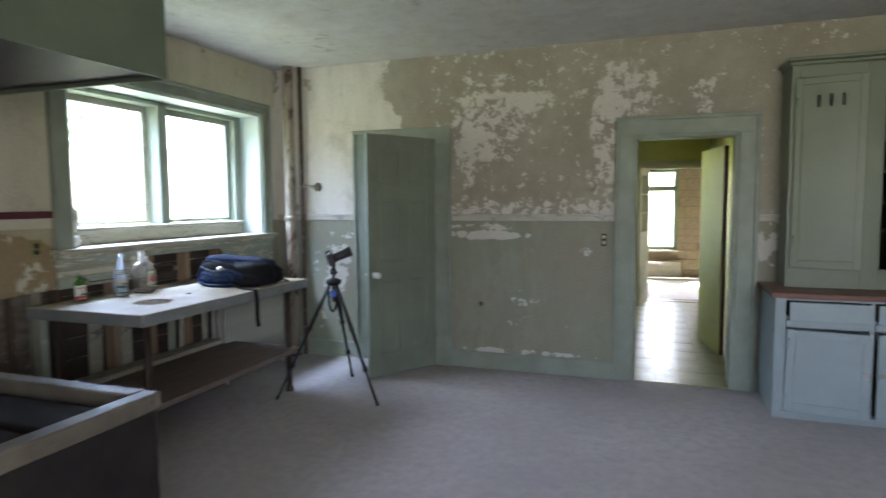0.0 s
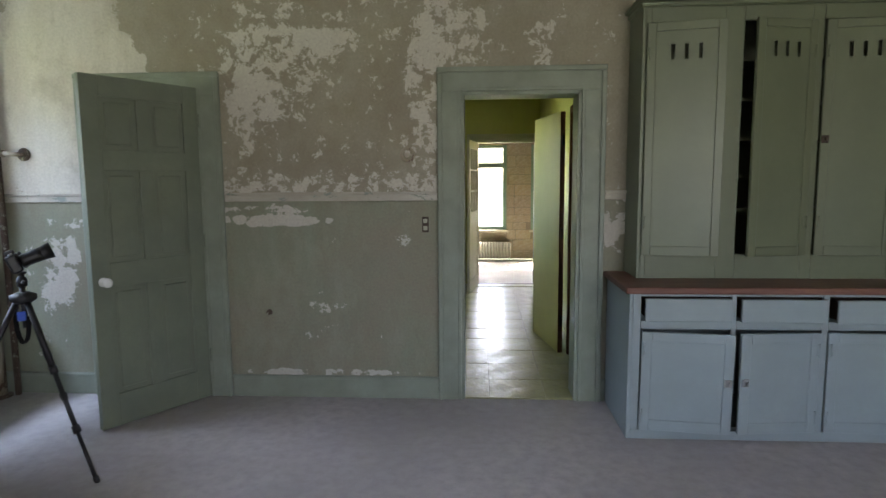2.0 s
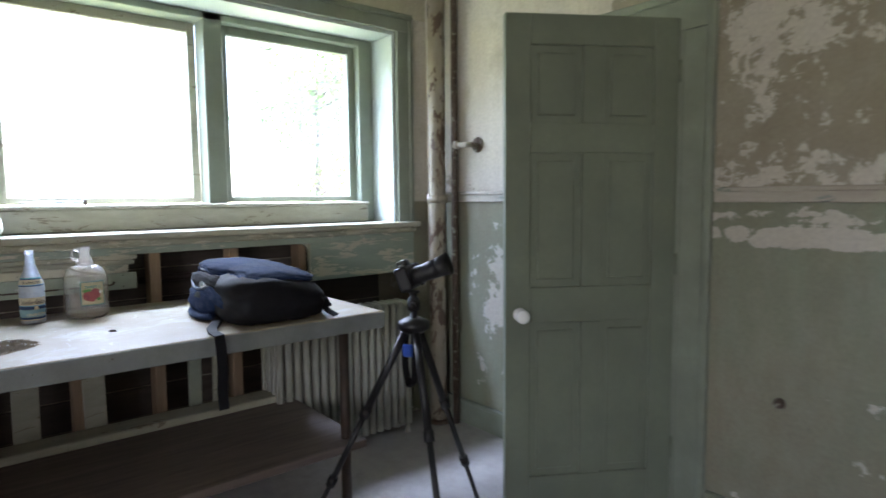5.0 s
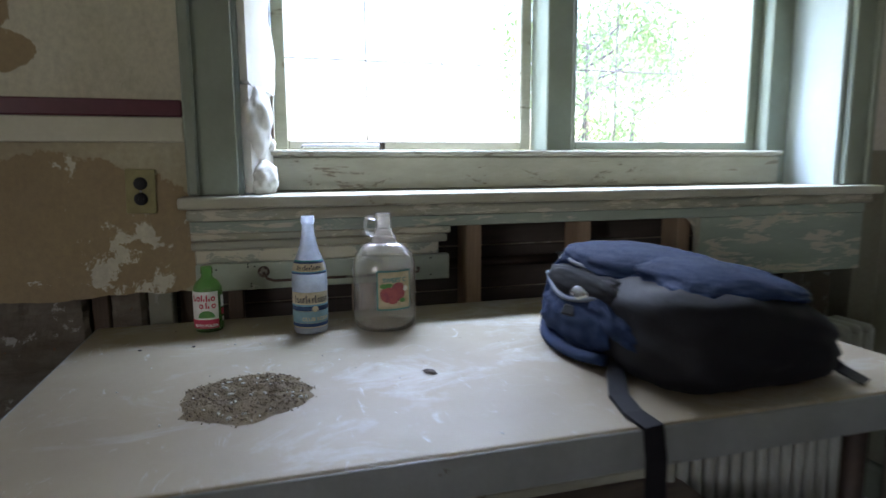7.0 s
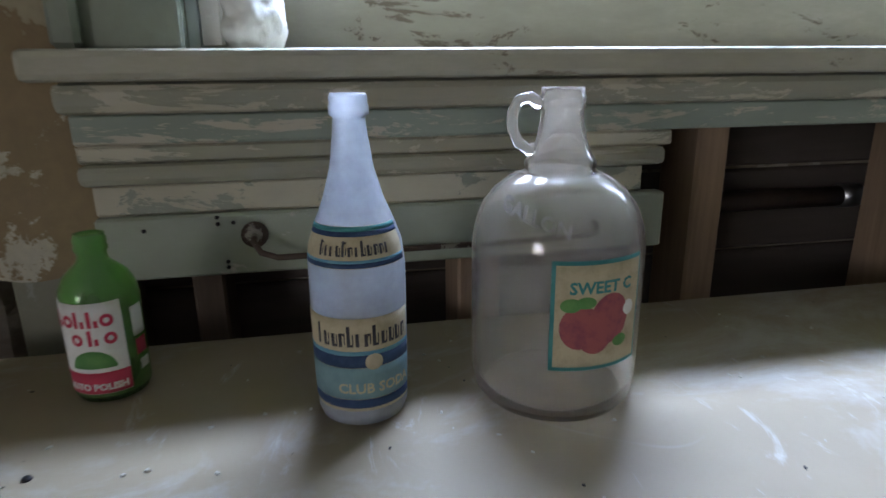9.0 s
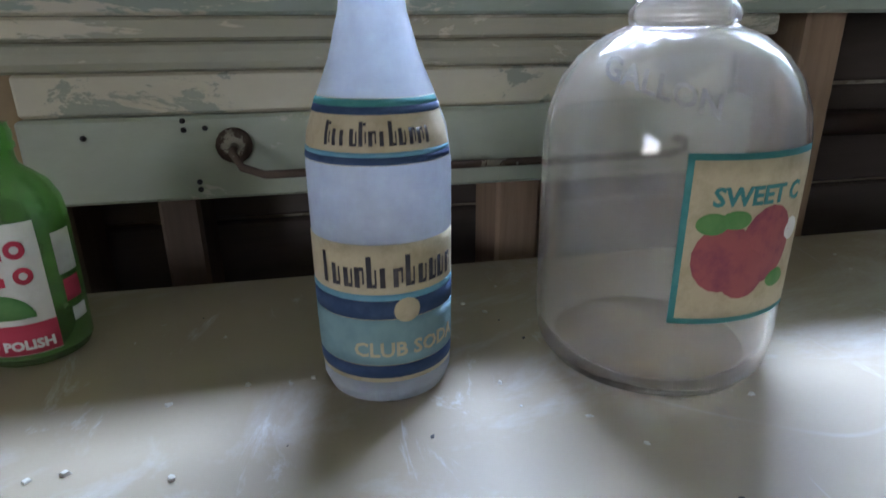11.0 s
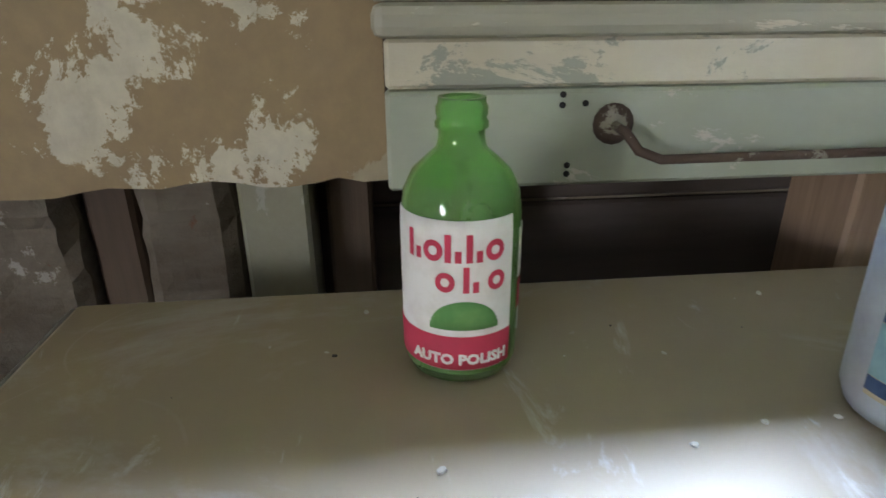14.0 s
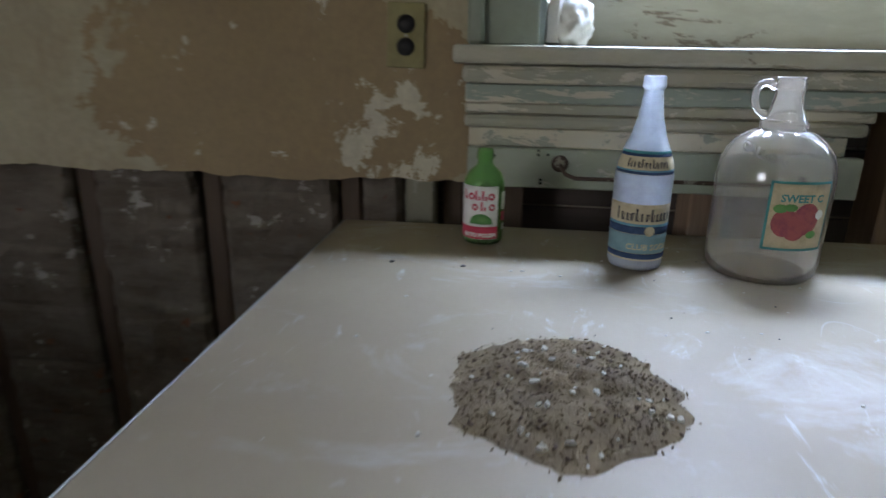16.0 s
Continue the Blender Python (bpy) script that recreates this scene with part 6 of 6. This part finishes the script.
part("lens", Shape().lathe([(0.0, 0.0), (0.034, 0.0), (0.036, -0.02), (0.034, -0.05), (0.037, -0.075), (0.037, -0.105), (0.030, -0.106), (0.028, -0.09), (0.0, -0.088)], 28, m=pose(0, -0.004, -0.022)), M_black, cm)
part("lens_hood", Shape().lathe([(0.037, -0.104), (0.044, -0.150), (0.042, -0.150), (0.035, -0.104)], 28, m=pose(0, -0.004, -0.022)), M_black, cm)
part("screen", Shape().box(-0.036, 0.036, -0.030, 0.026, 0.0302, 0.033, 0.001), plain("dark_glass", (0.03, 0.035, 0.04), 0.1), cm)
part("dial", Shape().tube([(0.045, 0.048, 0.0), (0.045, 0.056, 0.0)], 0.011, 16), M_steel, cm)

# ---- a leafy garden beyond the kitchen window ----
n = Nodes("leaves")
col = n.mix(n.step(n.noise(3, 3, 0.6), 0.3, 0.7), (0.08, 0.16, 0.03), (0.14, 0.24, 0.06))
M_leaf = n.done(col, 0.6, 0, 0.3)
M_bark = wood("bark", (0.10, 0.08, 0.06), (0.06, 0.045, 0.035), 6, (1, 1, 0.2), 0.9)


def tree(x, y, h, seed, label):
    rnd = random.Random(seed)
    e = thing("tree", pose(x, y, -0.4), label, "tree", "garden trees")
    s = Shape()
    s.tube([(0, 0, 0), (0.05, 0, h * 0.25), (0, 0.08, h * 0.5), (0.05, 0, h * 0.85)], [0.20, 0.15, 0.10, 0.03], 10)
    tips = []
    for k in range(14):
        a, z0 = rnd.uniform(0, 6.28), h * rnd.uniform(0.22, 0.75)
        ln = h * rnd.uniform(0.16, 0.30)
        p0 = Vector((0, 0, z0))
        p1 = p0 + Vector((math.cos(a), math.sin(a), 0.35)) * ln * 0.5
        p2 = p0 + Vector((math.cos(a + 0.2), math.sin(a + 0.2), 0.55)) * ln
        s.tube([p0, p1, p2], [0.06, 0.04, 0.015], 6)
        tips += [p1, p2, p2]
    part("trunk", s, M_bark, e)
    vs, fs = [], []
    for _ in range(5200):
        c = rnd.choice(tips) + Vector((rnd.gauss(0, h * 0.10), rnd.gauss(0, h * 0.10), rnd.gauss(0, h * 0.09)))
        r = rnd.uniform(0.07, 0.15)
        m = Euler((rnd.uniform(0, 6), rnd.uniform(0, 6), rnd.uniform(0, 6))).to_matrix()
        b0 = len(vs)
        for q in ((-r, 0, 0), (0, -r * 0.45, 0.01), (r, 0, 0), (0, r * 0.45, 0.01)):
            vs.append(tuple(c + m @ Vector(q)))
        fs.append((b0, b0 + 1, b0 + 2, b0 + 3))
    tagged(stuff("crown", vs, fs, M_leaf, "light green leafy crown", "foliage", e), kind="stuff")
    return e


tree(-17.0, 8.2, 8.0, 3, "leafy green tree in the garden outside the window")
tree(-24.0, -5.5, 8.5, 8, "leafy green tree in the garden outside the window")
tree(-26.0, 16.0, 9.0, 5, "leafy green tree in the garden outside the window")

# ---- pieces: hall tiles and far wall stones ----
hall = bpy.data.objects["hall_floor"]
rnd = random.Random(21)
T = 0.39
tile_me = None
for i in range(3):
    for j in range(12):
        if tile_me is None:
            o = place("tile", Shape().box(-T / 2 + 0.0015, T / 2 - 0.0015, -T / 2 + 0.0015, T / 2 - 0.0015, -0.003, 0.003, 0.0012), M_lino)
            tile_me = o.data
        else:
            o = new("tile", tile_me)
        o.parent = hall
        o.matrix_basis = pose(HX0 + T * (i + 0.5), 0.005 + T * (j + 0.5) if j < 11 else 4.485, 0.0028 + rnd.uniform(0, 0.001), rnd.uniform(-0.35, 0.35), rnd.uniform(-0.35, 0.35), rnd.uniform(-0.4, 0.4))
        if j == 11:
            o.matrix_basis = o.matrix_basis @ Matrix.Diagonal((1, 0.5, 1, 1))

wallf = bpy.data.objects["far_room_wall"]
n = Nodes("sandstone_block")
rv = n.put("ShaderNodeObjectInfo").outputs["Random"]
base = n.mix(rv, (0.40, 0.31, 0.19), (0.30, 0.25, 0.18))
base = n.mix(n.step(n.noise(7, 6, 0.65), 0.4, 0.7), base, (0.45, 0.40, 0.31))
n.bump(n.noise(25, 6, 0.7), 0.6, 0.01)
M_block = n.done(base, 0.9, 0, 0.2)
stone_me = place("block_seed", Shape().box(-0.5, 0.5, -0.5, 0.5, -0.5, 0.5, 0.04), M_block)
seed_me = stone_me.data
bpy.data.objects.remove(stone_me)
z = 0.02
while z < 2.9:
    h = rnd.choice((0.14, 0.18, 0.22))
    x = 2.6 - rnd.uniform(0, 0.3)
    while x < 5.6:
        w = rnd.uniform(0.25, 0.55)
        x0, x1 = x + 0.006, x + w - 0.006
        x += w
        clear = True
        for a0, a1, b0, b1 in (FW, FW2):
            if z + h > b0 - 0.05 and z < b1 + 0.01:
                if x0 < a1 + 0.005 and x1 > a0 - 0.005:
                    if x0 < a0 - 0.1:
                        x1 = a0 - 0.01
                    elif x1 > a1 + 0.1:
                        x0 = a1 + 0.01
                    else:
                        clear = False
        if clear and x1 - x0 > 0.06:
            o = new("stone", seed_me)
            o.parent = wallf
            o.matrix_basis = Matrix.Translation(((x0 + x1) / 2, FRY - 0.004 - rnd.uniform(0, 0.012), z + h / 2)) @ Matrix.Diagonal((x1 - x0, 0.05, h - 0.012, 1))
    z += h
